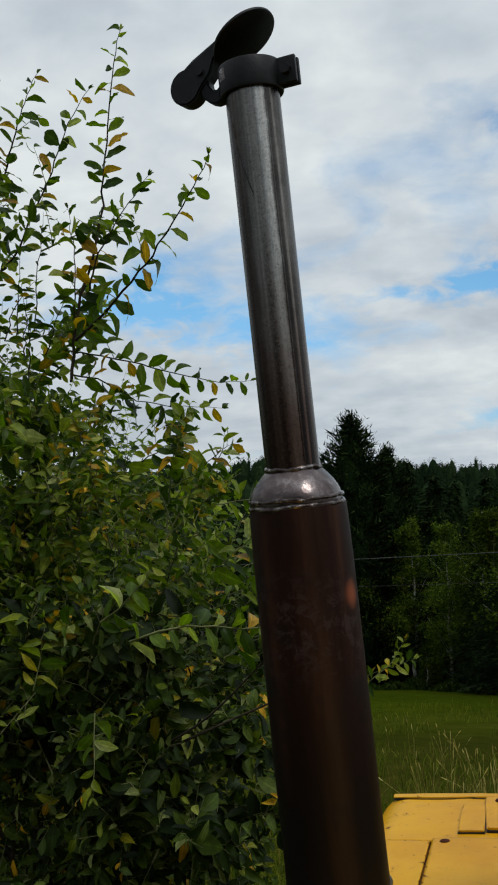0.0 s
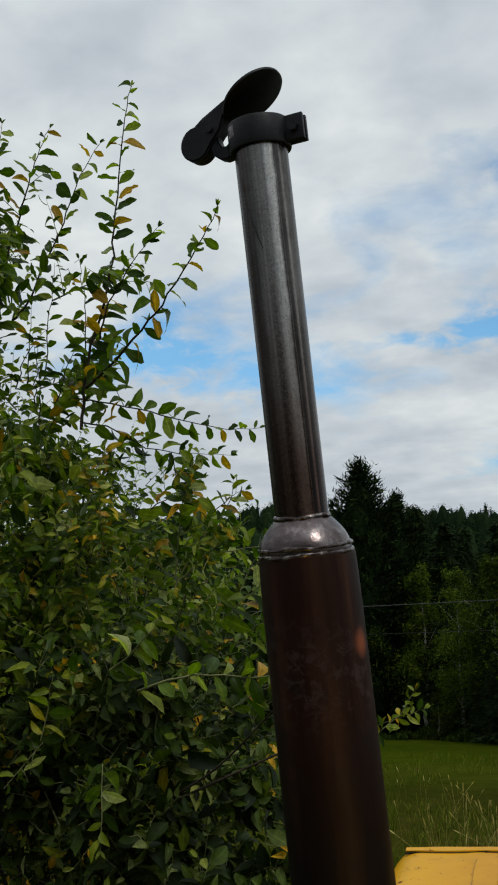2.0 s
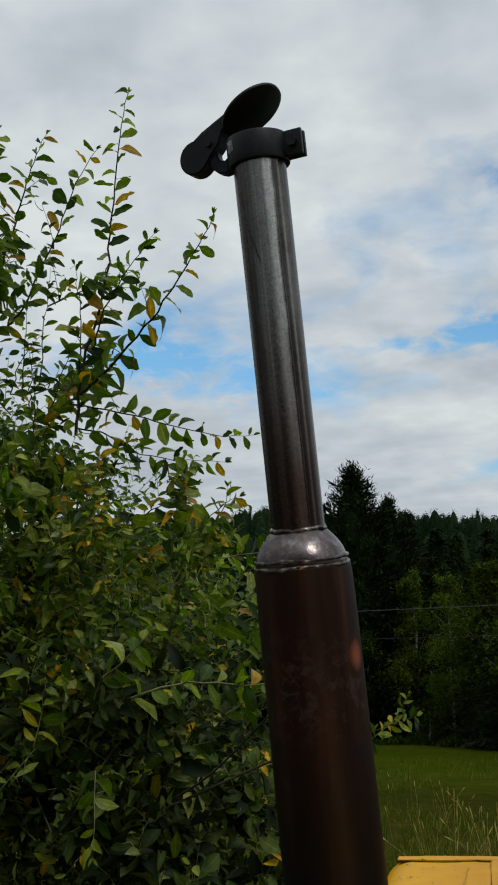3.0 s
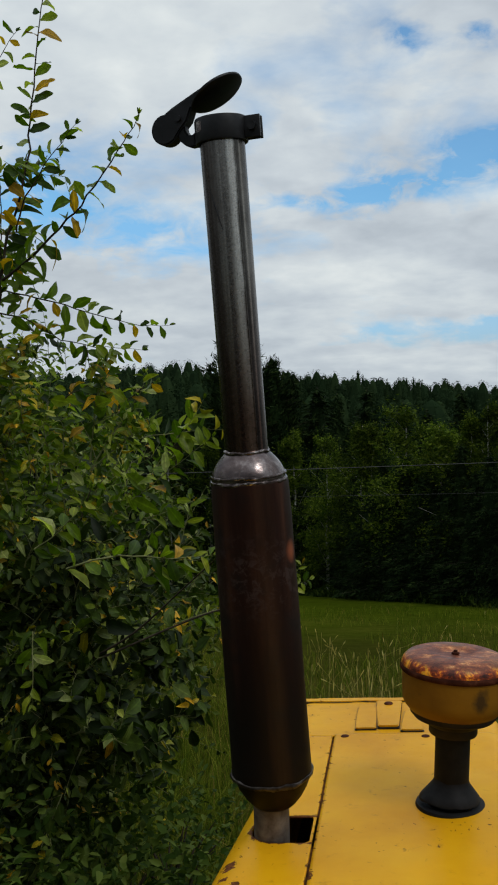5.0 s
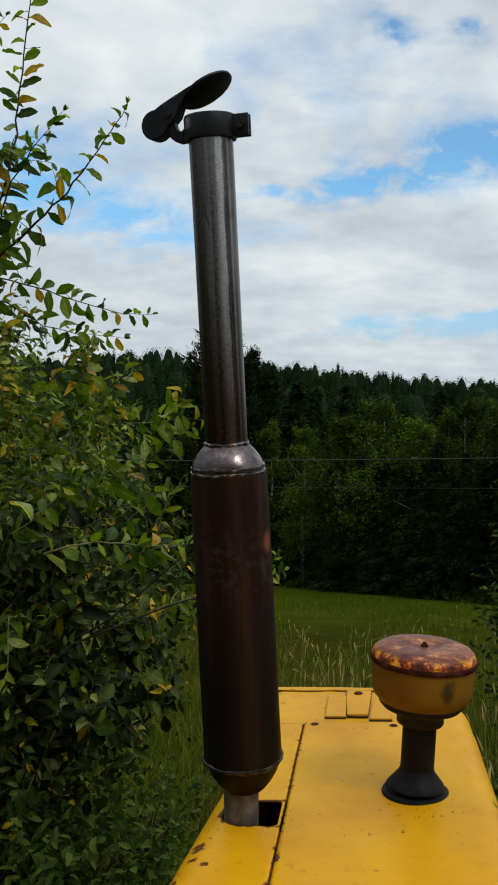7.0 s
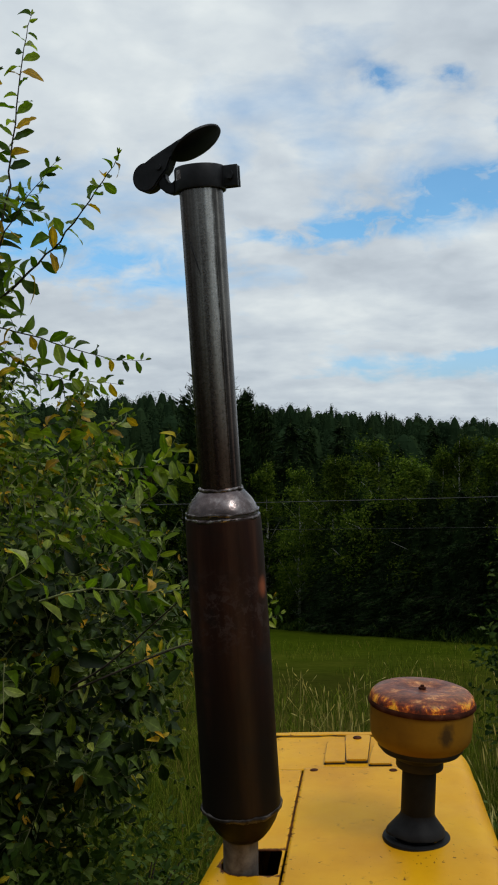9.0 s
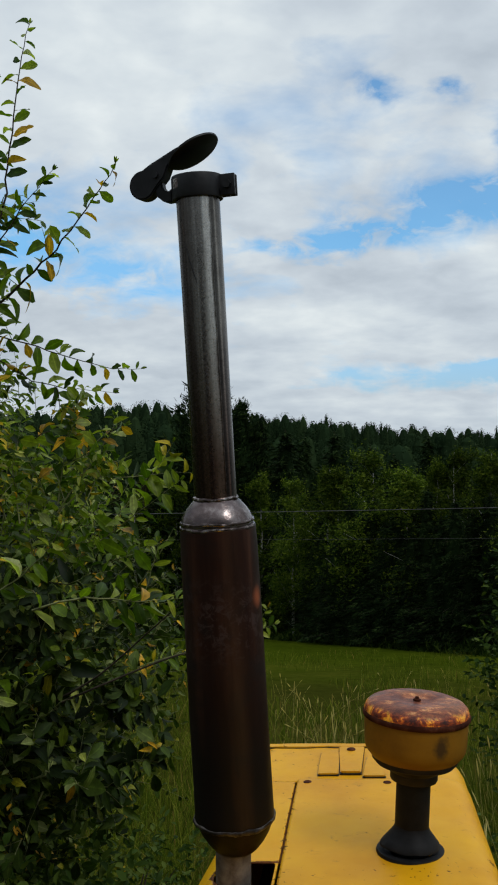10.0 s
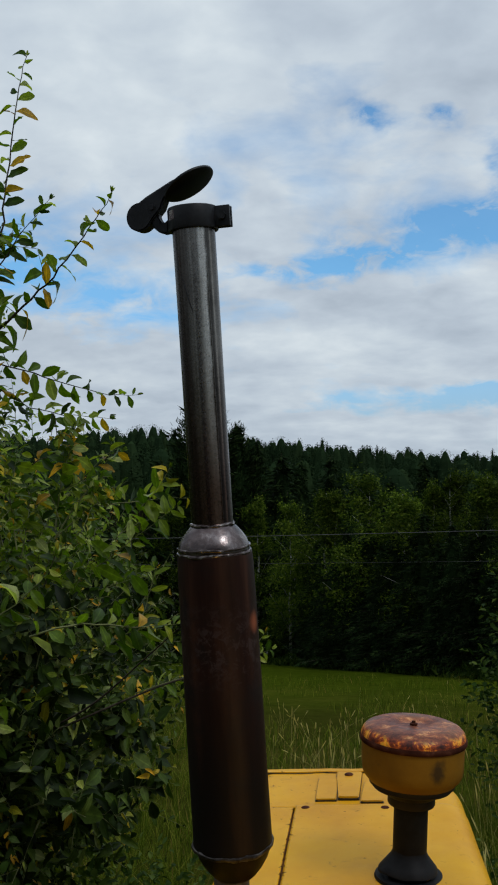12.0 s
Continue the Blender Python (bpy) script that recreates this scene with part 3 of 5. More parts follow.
def corner(v):
    k = v - (V_FRONT - 0.2)
    return 0.0 if k <= 0 else 0.2 - math.sqrt(max(0.0, 0.04 - k * k)) * 1.0


def left_u(v):
    return -0.329 - max(2.166 - v, -0.05) * 0.085 + 0.05 * corner(v)


def right_u(v):
    return 0.276 - (v - 2.1) * 0.022 - 0.75 * corner(v)


def profile_across(v, u0, u1, left_side, right_side, step=0.008, depth=0.62):
    """The points (u, drop) of one cross-section of a panel."""
    pts = []
    arc = [radians(a) for a in (0, 12, 24, 36, 48, 60, 72, 82)]
    lo, hi = (left_u(v) if left_side else u0), (right_u(v) if right_side else u1)
    if left_side:
        pts += [(lo - 0.01, depth), (lo - 0.006, 0.35), (lo - 0.002, SHOULDER + 0.06)]
        pts += [(lo + SHOULDER * (1 - math.cos(a)), SHOULDER * (1 - math.sin(a))) for a in arc]
    a, b = (lo + SHOULDER if left_side else lo), (hi - SHOULDER if right_side else hi)
    n = max(2, round(abs(u1 - u0) / step))
    pts += [(a + (b - a) * i / n, 0.0) for i in range(n + 1)]
    if right_side:
        pts += [(hi - SHOULDER * (1 - math.cos(a)), SHOULDER * (1 - math.sin(a))) for a in reversed(arc)]
        pts += [(hi + 0.002, SHOULDER + 0.06), (hi + 0.006, 0.35), (hi + 0.01, depth)]
    return pts


def hood_panel(name, u0, u1, v0, v1, left_side, right_side, parent, holes=(), nose=False, lift=0.0, label=""):
    """A pressed sheet-metal panel; holes are signed-distance functions of (u, v)."""
    n = max(2, round((v1 - v0) / 0.008))
    stations = [(v0 + (v1 - v0) * j / n, 0.0) for j in range(n + 1)]
    if nose:
        stations = [s for s in stations if s[0] < v1 - NOSE]
        stations += [(v1 - NOSE + NOSE * math.sin(a), NOSE * (1 - math.cos(a))) for a in (0, 0.3, 0.6, 0.9, 1.2, 1.45)] + [(v1, NOSE + 0.02), (v1 + 0.004, 0.3), (v1 + 0.006, 0.6)]
    verts, params, w = [], [], 0
    for v, front_drop in stations:
        row = profile_across(min(v, V_FRONT - 0.001), u0, u1, left_side, right_side)
        w = len(row)
        for u, drop in row:
            params.append([u, v, max(drop, front_drop) if drop > 0.3 else drop + front_drop])
    faces = []
    inside = [min((h(p[0], p[1]) for h in holes), default=1.0) if p[2] < 0.02 else 1.0 for p in params]
    keep = set()
    for j in range(len(stations) - 1):
        for i in range(w - 1):
            f = (j * w + i, j * w + i + 1, (j + 1) * w + i + 1, (j + 1) * w + i)
            if any(inside[k] > 0 for k in f):
                faces.append(f)
                keep.update(f)
    for k in keep:          # draw the cells that straddle a hole back to its rim
        if inside[k] < 0:
            for _ in range(3):
                u, v = params[k][:2]
                h = min(holes, key=lambda g: g(u, v))
                d = h(u, v)
                gu, gv = (h(u + 1e-4, v) - d) / 1e-4, (h(u, v + 1e-4) - d) / 1e-4
                size = gu * gu + gv * gv + 1e-9
                params[k][0] -= d * gu / size
                params[k][1] -= d * gv / size
    order = {k: i for i, k in enumerate(sorted(keep))}
    verts = [hood_point(*params[k]) + Vector((0, 0, lift)) for k in sorted(keep)]
    ob = raw(name, verts, [tuple(order[k] for k in f) for f in faces], YELLOW, parent, label, smooth=True)
    thick = ob.modifiers.new("sheet", "SOLIDIFY")
    thick.thickness, thick.offset = 0.004, -1.0
    return ob


def round_hole(cu, cv, r):
    return lambda u, v: math.hypot(u - cu, v - cv) - r


def slot_hole(cu, cv, r, u_end):
    """A slot with a round end on its left and a square one at u_end."""
    def d(u, v):
        if u < cu:
            return math.hypot(u - cu, v - cv) - r
        return max(abs(v - cv) - r, u - u_end)
    return d


tractor = thing("tractor", pose(0, 0, 0), "yellow painted tractor bonnet with chipped paint and rust", "tractor")
hood_panel("bonnet_side_panel", -0.35, SEAM - 0.0028, V_REAR, V_JOINT - 0.002, True, False, tractor, [slot_hole(-0.243, 1.911, 0.061, SEAM - 0.008)])
hood_panel("bonnet_top_panel", SEAM + 0.0028, 0.28, V_REAR, V_JOINT + 0.004, False, True, tractor,
           [round_hole(-0.0735, 1.553, 0.0085), round_hole(-0.0106, 1.558, 0.0085), round_hole(0.0941, 2.0280, 0.045)], lift=0.003)
hood_panel("bonnet_rear_panel", -0.39, 0.29, V_BACK, V_REAR - 0.0035, True, True, tractor, [round_hole(-0.134, 1.417, 0.054), round_hole(0.045, 1.412, 0.052)], lift=-0.004)
hood_panel("bonnet_nose_panel", -0.33, 0.26, V_JOINT + 0.002, V_FRONT, True, True, tractor, nose=True, lift=-0.002)


def hood_strip(name, u0, u1, v0, v1, height, lift, mat=None, taper=0.0, label=""):
    """A raised plate that lies on the bonnet."""
    bm = bmesh.new()
    nu, nv = 8, 6
    grid = []
    for j in range(nv + 1):
        for i in range(nu + 1):
            v = v0 + (v1 - v0) * j / nv
            k = taper * j / nv
            u = (u0 + k) + (u1 - k - u0 - k) * i / nu
            grid.append(bm.verts.new(hood_point(u, v, -lift - height)))
    top = [bm.faces.new((grid[j * (nu + 1) + i], grid[j * (nu + 1) + i + 1], grid[(j + 1) * (nu + 1) + i + 1], grid[(j + 1) * (nu + 1) + i])) for j in range(nv) for i in range(nu)]
    out = bmesh.ops.extrude_face_region(bm, geom=top)
    for g in out["geom"]:
        if isinstance(g, bmesh.types.BMVert):
            g.co.z -= height
    rim = [e for e in bm.edges if e.is_manifold and e.calc_face_angle(0) > 0.8]
    bmesh.ops.bevel(bm, geom=rim, offset=0.0025, segments=2, affect="EDGES")
    return part(name, bm, mat or YELLOW, tractor, label)


for v0, v1 in ((1.512, 1.845), (1.980, 2.445)):
    hood_strip("seam_flange", SEAM - 0.014, SEAM + 0.014, v0, v1, 0.003, -0.0085, SEAMRUST, label="rusty flange under the seam")
hood_strip("seam_flange", -0.315, 0.245, V_REAR - 0.0028, V_REAR + 0.014, 0.003, -0.0062, SEAMRUST, label="rusty flange under the seam")
# a dark strip stands in for the shade below the lip
hood_strip("nose_lip_gap", -0.285, 0.215, V_FRONT - 0.060, V_FRONT - 0.034, 0.003, -0.004, DARK, label="dark strip for the shade under the folded lip")
hood_strip("nose_lip", -0.285, 0.215, V_FRONT - 0.055, V_FRONT - 0.026, 0.003, -0.001, label="thin folded lip along the bonnet's front edge")


def latch_leaf(name, u0, u1, v0, v1, height, taper, label=""):
    """A raised yellow plate; an added dark sheet draws shade and rust round it."""
    hood_strip("latch_backing", u0 - 0.0012, u1 + 0.0012, v0 - 0.0035, v1 + 0.003, height * 0.6, -0.003, DARK, taper, "added dark sheet for the shade and rust round the plate")
    hood_strip(name, u0, u1, v0, v1, height * 0.5, -0.003 + height * 0.62, None, taper, label)


latch_leaf("latch_wing", -0.122, -0.068, 2.497, 2.672, 0.007, 0.002)
latch_leaf("latch_wing", -0.006, 0.052, 2.482, 2.64, 0.007, 0.012)
latch_leaf("latch_plate", -0.064, -0.010, 2.505, 2.71, 0.010, -0.008, "raised yellow latch plate with rust specks")


def hood_disc(name, u, v, r, profile, mat, label="", segs=24, wobble=0.0):
    up = (hood_point(u + 0.01, v) - hood_point(u, v)).cross(hood_point(u, v + 0.01) - hood_point(u, v)).normalized()
    m = Matrix.Translation(hood_point(u, v)) @ up.to_track_quat("Z", "Y").to_matrix().to_4x4()
    return part(name, lathe([(r * a, b) for a, b in profile], segs, wobble, 3, m), mat, tractor, label)


BOLT = [(0.0, -0.006), (1.0, -0.006), (1.0, 0.002), (0.75, 0.0045), (0.0, 0.0045)]
hood_disc("latch_bolt", -0.038, 2.68, 0.012, [(a, b + 0.008) for a, b in BOLT], CAPRUST, "rusty bolt head")
for u, v in ((-0.145, 2.443), (0.055, 2.437)):
    hood_disc("panel_bolt", u, v, 0.012, BOLT, CAPRUST, "rusty bolt head")
for u, v in ((-0.0735, 1.553), (-0.0106, 1.558)):
    hood_disc("screw_cup", u, v, 0.0115, [(1.30, -0.004), (1.24, 0.0036), (1.10, 0.0049), (1.02, 0.0050), (0.96, 0.0040), (0.94, -0.004)], YELLOW, "dented yellow rim of a screw hole")
    hood_disc("screw_head", u, v, 0.0115, [(0.99, -0.004), (0.99, 0.0043), (0.62, 0.0046), (0.0, 0.0047)], CAPRUST, "rusty sunken screw head", 20, 0.03)
    hood_disc("screw_slot", u, v, 0.0115, [(0.46, 0.0), (0.44, 0.0051), (0.0, 0.0052)], BLACK, "dark screw socket", 6)
# the filler cap in its hole: a lobed, rusted cap on a neck
hood_disc("filler_neck", -0.134, 1.417, 0.04, [(1.0, -0.14), (1.0, -0.02), (1.1, -0.018), (1.1, -0.006), (1.0, 0.004), (0.98, 0.022), (0.0, 0.022)], OCHRE, "ochre filler neck")


def filler_cap():
    bm = lathe([(0.0, 0.012), (0.036, 0.012), (0.040, 0.016), (0.0405, 0.023), (0.0475, 0.025), (0.0485, 0.031), (0.0480, 0.043), (0.0455, 0.055), (0.040, 0.0615), (0.030, 0.064), (0.015, 0.0652), (0.0, 0.0655)], 48)
    for v in bm.verts:
        a = math.atan2(v.co.y, v.co.x)
        k = 1 + 0.055 * math.cos(6 * a) * min(1.0, max(0.0, (0.07 - v.co.z) / 0.02)) * (1.0 if v.co.z > 0.024 else 0.2) + 0.03 * noise.noise(v.co * 40)
        v.co.x *= k
        v.co.y *= k
    bm.transform(Matrix.Translation(hood_point(-0.134, 1.417, -0.002)) @ pose(0, 0, 0, 2, -3, 10))
    part("filler_cap", bm, CAPRUST, tractor, "brown rusted lobed filler cap")


filler_cap()
# added under the bonnet, unseen: an engine block to darken holes, a carrying frame
part("engine_block", box(-0.26, 0.20, 0.95, 2.62, 0.55, 1.36, 0.03, pose(0, 0, 0, 0, 0, -math.degrees(HEADING))), DARK, tractor, "dark oily engine block")
part("frame_rail", box(-0.34, -0.2, 0.2, 2.7, 0.30, 0.62, 0.01, pose(0, 0, 0, 0, 0, -math.degrees(HEADING))), DARK, tractor)
part("frame_rail", box(0.12, 0.26, 0.2, 2.7, 0.30, 0.62, 0.01, pose(0, 0, 0, 0, 0, -math.degrees(HEADING))), DARK, tractor)
part("belly_plate", box(-0.36, 0.28, 0.1, 2.6, -0.06, 0.31, 0.02, pose(0, 0, 0, 0, 0, -math.degrees(HEADING))), DARK, tractor)
part("push_arm", box(-1.05, -0.30, 3.02, 3.16, 0.02, 0.20, 0.012, pose(0, 0, 0, 0, 0, -math.degrees(HEADING))), BEAMRUST, tractor, "red-brown rusted steel beam low in the weeds")
part("push_arm", box(-0.42, -0.28, 1.6, 3.02, 0.02, 0.20, 0.012, pose(0, 0, 0, 0, 0, -math.degrees(HEADING))), BEAMRUST, tractor)

# an unseen cab added behind the camera to block light and darken reflections
part("cab_rear_wall", box(-0.75, 0.18, -0.98, -0.93, 0.55, 3.02, 0.01), DARK, tractor, "plain dark wall added to block light")
part("cab_roof", box(-0.80, 0.80, -1.0, -0.16, 3.02, 3.07, 0.015), DARK, tractor, "plain dark roof added to block light")
part("cab_side_panel", box(-0.75, -0.71, -0.93, -0.20, 0.55, 3.02, 0.008), DARK, tractor)
part("cab_post", box(0.71, 0.76, -0.98, -0.93, 0.55, 3.02, 0.008), DARK, tractor)
part("cab_floor", box(-0.75, 0.75, -0.93, 0.55, 0.5, 0.55, 0.008), DARK, tractor)
part("cab_skirt", box(-0.6, 0.6, -0.9, 0.4, -0.05, 0.5, 0.02), DARK, tractor)

# ---- the exhaust stack: stub, muffler, tail pipe, clamp and rain flap, leaning a little ----
foot, head = Vector((-0.0225, 1.905, EYE - 0.84)), Vector((-0.1010, 1.838, EYE + 0.5215))
axis = (head - foot).normalized()
STACK = Matrix.Translation(foot) @ axis.to_track_quat("Z", "Y").to_matrix().to_4x4()
right = STACK.to_3x3() @ Vector((1, 0, 0))
STACK = STACK @ Matrix.Rotation(-math.atan2(right.y, right.x), 4, "Z")
exhaust = thing("exhaust_stack", STACK, "tall brown exhaust stack with steel tail pipe and half-open flap", "exhaust pipe")
part("stub_pipe", lathe([(0.0350, -0.14), (0.0350, 0.05), (0.0320, 0.05), (0.0320, -0.14)], 36, 0.02, closed=True, m=pose(-0.008, 0, 0, 0, 3, 0)), GREY, exhaust, "grey galvanised stub pipe")
part("muffler_body", lathe([(0.0300, 0.036), (0.0385, 0.038), (0.0450, 0.044), (0.0565, 0.058), (0.0680, 0.077), (0.0750, 0.095), (0.0785, 0.104), (0.0782, 0.115), (0.0776, 0.15),
                            (0.0772, 0.30), (0.0766, 0.45), (0.0756, 0.60), (0.0746, 0.660), (0.0735, 0.678), (0.066, 0.684), (0.044, 0.69)], 64, 0.012, 5, m=pose(0.0006, 0, 0)), OXIDE, exhaust, "scorched red-brown muffler can")


def weld_bead(r, h, thick, seed, amount=0.0018, segs=90):
    """A lumpy weld round the stack."""
    bm = bmesh.new()
    rings = []
    for i in range(segs):
        a = math.tau * i / segs
        lump = 1 + 0.55 * noise.noise((math.cos(a) * 4 + seed, math.sin(a) * 4, 0)) + 0.30 * noise.noise((math.cos(a) * 13, math.sin(a) * 13 + seed, 3))
        rr, hh = r + amount * noise.noise((math.cos(a) * 4, math.sin(a) * 4, seed)), h + 0.003 * noise.noise((math.cos(a) * 2.5, math.sin(a) * 2.5, seed + 7))
        ring = []
        for k in range(8):
            b = math.tau * k / 8
            ring.append(bm.verts.new(((rr + thick * lump * math.cos(b)) * math.cos(a), (rr + thick * lump * math.cos(b)) * math.sin(a), hh + thick * lump * 1.2 * math.sin(b))))
        rings.append(ring)
    for i in range(segs):
        for k in range(8):
            bm.faces.new((rings[i][k], rings[(i + 1) % segs][k], rings[(i + 1) % segs][(k + 1) % 8], rings[i][(k + 1) % 8]))
    return bm


part("end_cone", lathe([(0.0690, 0.672), (0.0706, 0.682), (0.0706, 0.691), (0.0690, 0.697), (0.0660, 0.7045), (0.0600, 0.7140), (0.0535, 0.7220), (0.0470, 0.7290), (0.0425, 0.7335), (0.0400, 0.7345)], 64, 0.055, 2), WELD, exhaust, "bare steel domed end cone")
part("lower_weld", weld_bead(0.0776, 0.102, 0.0042, 1), BURNTWELD, exhaust, "lumpy dark weld seam")
part("shoulder_weld", weld_bead(0.0712, 0.679, 0.0030, 4, 0.0026), BEAD, exhaust, "lumpy bare weld seam")
part("shoulder_weld", weld_bead(0.0700, 0.690, 0.0026, 9, 0.0026), BEAD, exhaust, "lumpy bare weld seam")
part("neck_weld", weld_bead(0.0420, 0.735, 0.0027, 12, 0.0026), BEAD, exhaust, "lumpy bare weld seam")
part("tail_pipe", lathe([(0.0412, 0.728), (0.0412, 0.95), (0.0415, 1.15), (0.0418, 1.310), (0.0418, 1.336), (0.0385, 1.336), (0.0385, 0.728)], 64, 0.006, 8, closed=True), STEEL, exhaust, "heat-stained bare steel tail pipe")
# the pipe's long weld and a scratch
seam_v, seam_f = [], []
a0 = radians(-57)
tube_mesh(seam_v, seam_f, [Vector((0.0412 * math.cos(a0), 0.0412 * math.sin(a0), 0.745 + 0.585 * i / 60)) for i in range(61)], [0.0016 + 0.0006 * noise.noise((i * 0.9, 0, 0)) for i in range(61)], 6)
raw("pipe_seam", seam_v, seam_f, STEEL, exhaust, "raised lengthwise pipe weld", True)
for mat, say, (t0, t1, h0, h1) in ((GREY, "light scratch through the soot", (-2.45, -2.33, 1.262, 1.232)), (BLACK, "dark diagonal scrape", (-2.30, -1.80, 1.222, 1.145))):
    scr_v, scr_f = [], []
    pts = [Vector((0.0416 * math.cos(t0 + (t1 - t0) * i / 12), 0.0416 * math.sin(t0 + (t1 - t0) * i / 12), h0 + (h1 - h0) * i / 12 + 0.003 * noise.noise((i * 0.5, h0 * 9, 0)))) for i in range(13)]
    tube_mesh(scr_v, scr_f, pts, [0.0011 * math.sin(math.pi * (i + 0.6) / 13.2) + 0.0003 for i in range(13)], 5)
    raw("scrape", scr_v, scr_f, mat, exhaust, say, True)
# clamp ring with its two-lipped lug and bolt
clamp = part("clamp_ring", lathe([(0.0428, 1.307), (0.0480, 1.307), (0.0492, 1.310), (0.0492, 1.348), (0.0480, 1.351), (0.0428, 1.351)], 56, 0.006, 3, closed=True), BLACK, exhaust, "sooty black clamp ring")
for dy in (-0.0075, 0.0075):
    part("clamp_lug", box(0.040, 0.0765, dy - 0.004, dy + 0.004, 1.309, 1.349, 0.0015, pose(0, 0, 0, 0, 0, -14)), BLACK, clamp)
part("clamp_bolt", lathe([(0.0, -0.02), (0.0085, -0.02), (0.0085, -0.013), (0.004, -0.013), (0.004, 0.016), (0.0, 0.016)], 6, m=pose(0.0, 0, 0, 0, 0, -14) @ pose(0.062, 0, 1.329, -90, 0, 0)), BLACK, clamp)
chip = part("worn_patch", lathe([(0.0494, 1.326), (0.0494, 1.344)], 56), BEAD, clamp, "scratched bare patch")
bm = bmesh.new()
bm.from_mesh(chip.data)
bmesh.ops.delete(bm, geom=[f for f in bm.faces if len(f.verts) > 4 or not -2.74 < math.atan2(f.calc_center_median().y, f.calc_center_median().x) < -2.40], context="FACES")
bm.to_mesh(chip.data)
bm.free()
# the hinge stands behind and to the side; the flap has swung half open
HINGE = pose(0, 0, 1.329) @ pose(0, 0, 0, 0, 0, -20)
hook = [(-0.049, -0.020), (-0.049, 0.006), (-0.056, 0.001), (-0.063, 0.002), (-0.068, 0.010), (-0.070, 0.026), (-0.073, 0.038), (-0.085, 0.038), (-0.087, 0.022), (-0.086, 0.006), (-0.080, -0.008), (-0.070, -0.017), (-0.060, -0.021)]
part("hinge_bracket", plate(hook, 0.020, 0.0025, HINGE), BLACK, exhaust, "curved black hinge bracket")
ARM = HINGE @ pose(-0.0785, 0, 0.033, 0, -29, 0)
flap = part("rain_flap", lathe([(0.0, -0.0035), (0.050, -0.0035), (0.0535, -0.001), (0.0535, 0.0025), (0.051, 0.004), (0.0, 0.005)], 48, m=ARM @ pose(0.0835, 0, -0.0045, -1, 0, 0)), BLACK, exhaust, "round black rain flap swung half open")
weight = [(-0.034 + 0.028 * math.cos(a), 0.001 + 0.028 * math.sin(a)) for a in [radians(60 + 8 * i) for i in range(31)]]
weight += [(-0.008, -0.019), (0.012, -0.014), (0.030, -0.001), (0.092, 0.0), (0.096, 0.004), (0.092, 0.012), (0.060, 0.019), (0.0, 0.024)]
part("flap_arm", plate(weight, 0.030, 0.003, ARM), BLACK, flap, "black teardrop counterweight arm")
part("hinge_pin", lathe([(0.0, -0.020), (0.006, -0.020), (0.006, 0.020), (0.0, 0.020)], 16, m=ARM @ pose(0, 0, 0, 90, 0, 0)), BLACK, flap)
part("flap_rivet", lathe([(0.0, 0.0), (0.005, 0.0), (0.004, 0.003), (0.0, 0.004)], 12, m=ARM @ pose(0.075, -0.0150, 0.009, 90, 0, 0)), GREY, flap, "worn bright rivet")

# ---- the air pre-cleaner ----
pre_foot = hood_point(0.0941, 2.0280)
cleaner = thing("air_pre_cleaner", Matrix.Translation(pre_foot) @ pose(0, 0, 0, 1.0, 2.2, 0) @ Matrix.Diagonal((1.022, 1.022, 0.965, 1)), "round ochre air pre-cleaner with rusted lid on black stem", "air filter")
part("base_ring", lathe([(0.068, -0.006), (0.070, 0.001), (0.068, 0.007), (0.058, 0.008), (0.045, 0.005), (0.043, -0.006)], 48, 0.01, closed=True, m=pose(0, 0, 0, -1.0, -2.2, 0)), RUBBER, cleaner, "flat black rubber ring")
skirt = lathe([(0.0338, 0.066), (0.0350, 0.056), (0.0385, 0.048), (0.0500, 0.033), (0.0570, 0.024), (0.0575, 0.019), (0.0525, 0.018), (0.036, 0.030), (0.030, 0.052)], 56, 0.02, 6, closed=True)
for v in skirt.verts:               # the hem hangs unevenly and is drawn out to a corner
    a = math.atan2(v.co.y, v.co.x)
    hem = min(1.0, max(0.0, (math.hypot(v.co.x, v.co.y) - 0.040) / 0.016))
    v.co.z += hem * (0.005 * noise.noise((math.cos(a) * 1.6, math.sin(a) * 1.6, 5)) - 0.002)
    k = 1 + hem * 0.13 * max(0.0, math.cos(a - 3.3)) ** 6
    v.co.x, v.co.y = v.co.x * k, v.co.y * k
part("rubber_skirt", skirt, RUBBER, cleaner, "flared black rubber skirt")
part("skirt_foot", lathe([(0.030, -0.002), (0.040, -0.002), (0.040, 0.030), (0.030, 0.034)], 32, closed=True), RUBBER, cleaner)
part("stem", lathe([(0.0315, -0.05), (0.0315, 0.05), (0.0345, 0.055), (0.0345, 0.165), (0.028, 0.165), (0.028, -0.05)], 40, closed=True), RUBBER, cleaner, "black rubber hose stem")
part("collar", lathe([(0.030, 0.158), (0.0465, 0.158), (0.0480, 0.161), (0.0480, 0.176), (0.0515, 0.180), (0.0530, 0.184), (0.0530, 0.196), (0.030, 0.196)], 40, closed=True), DARK, cleaner, "dark stepped collar")
part("bowl", lathe([(0.030, 0.208), (0.0865, 0.208), (0.0890, 0.211), (0.0915, 0.214), (0.0975, 0.221), (0.1015, 0.230), (0.1030, 0.244), (0.1042, 0.285), (0.1042, 0.298), (0.030, 0.298)], 64, 0.004, 2, closed=True), OCHRE, cleaner, "dull ochre painted bowl")
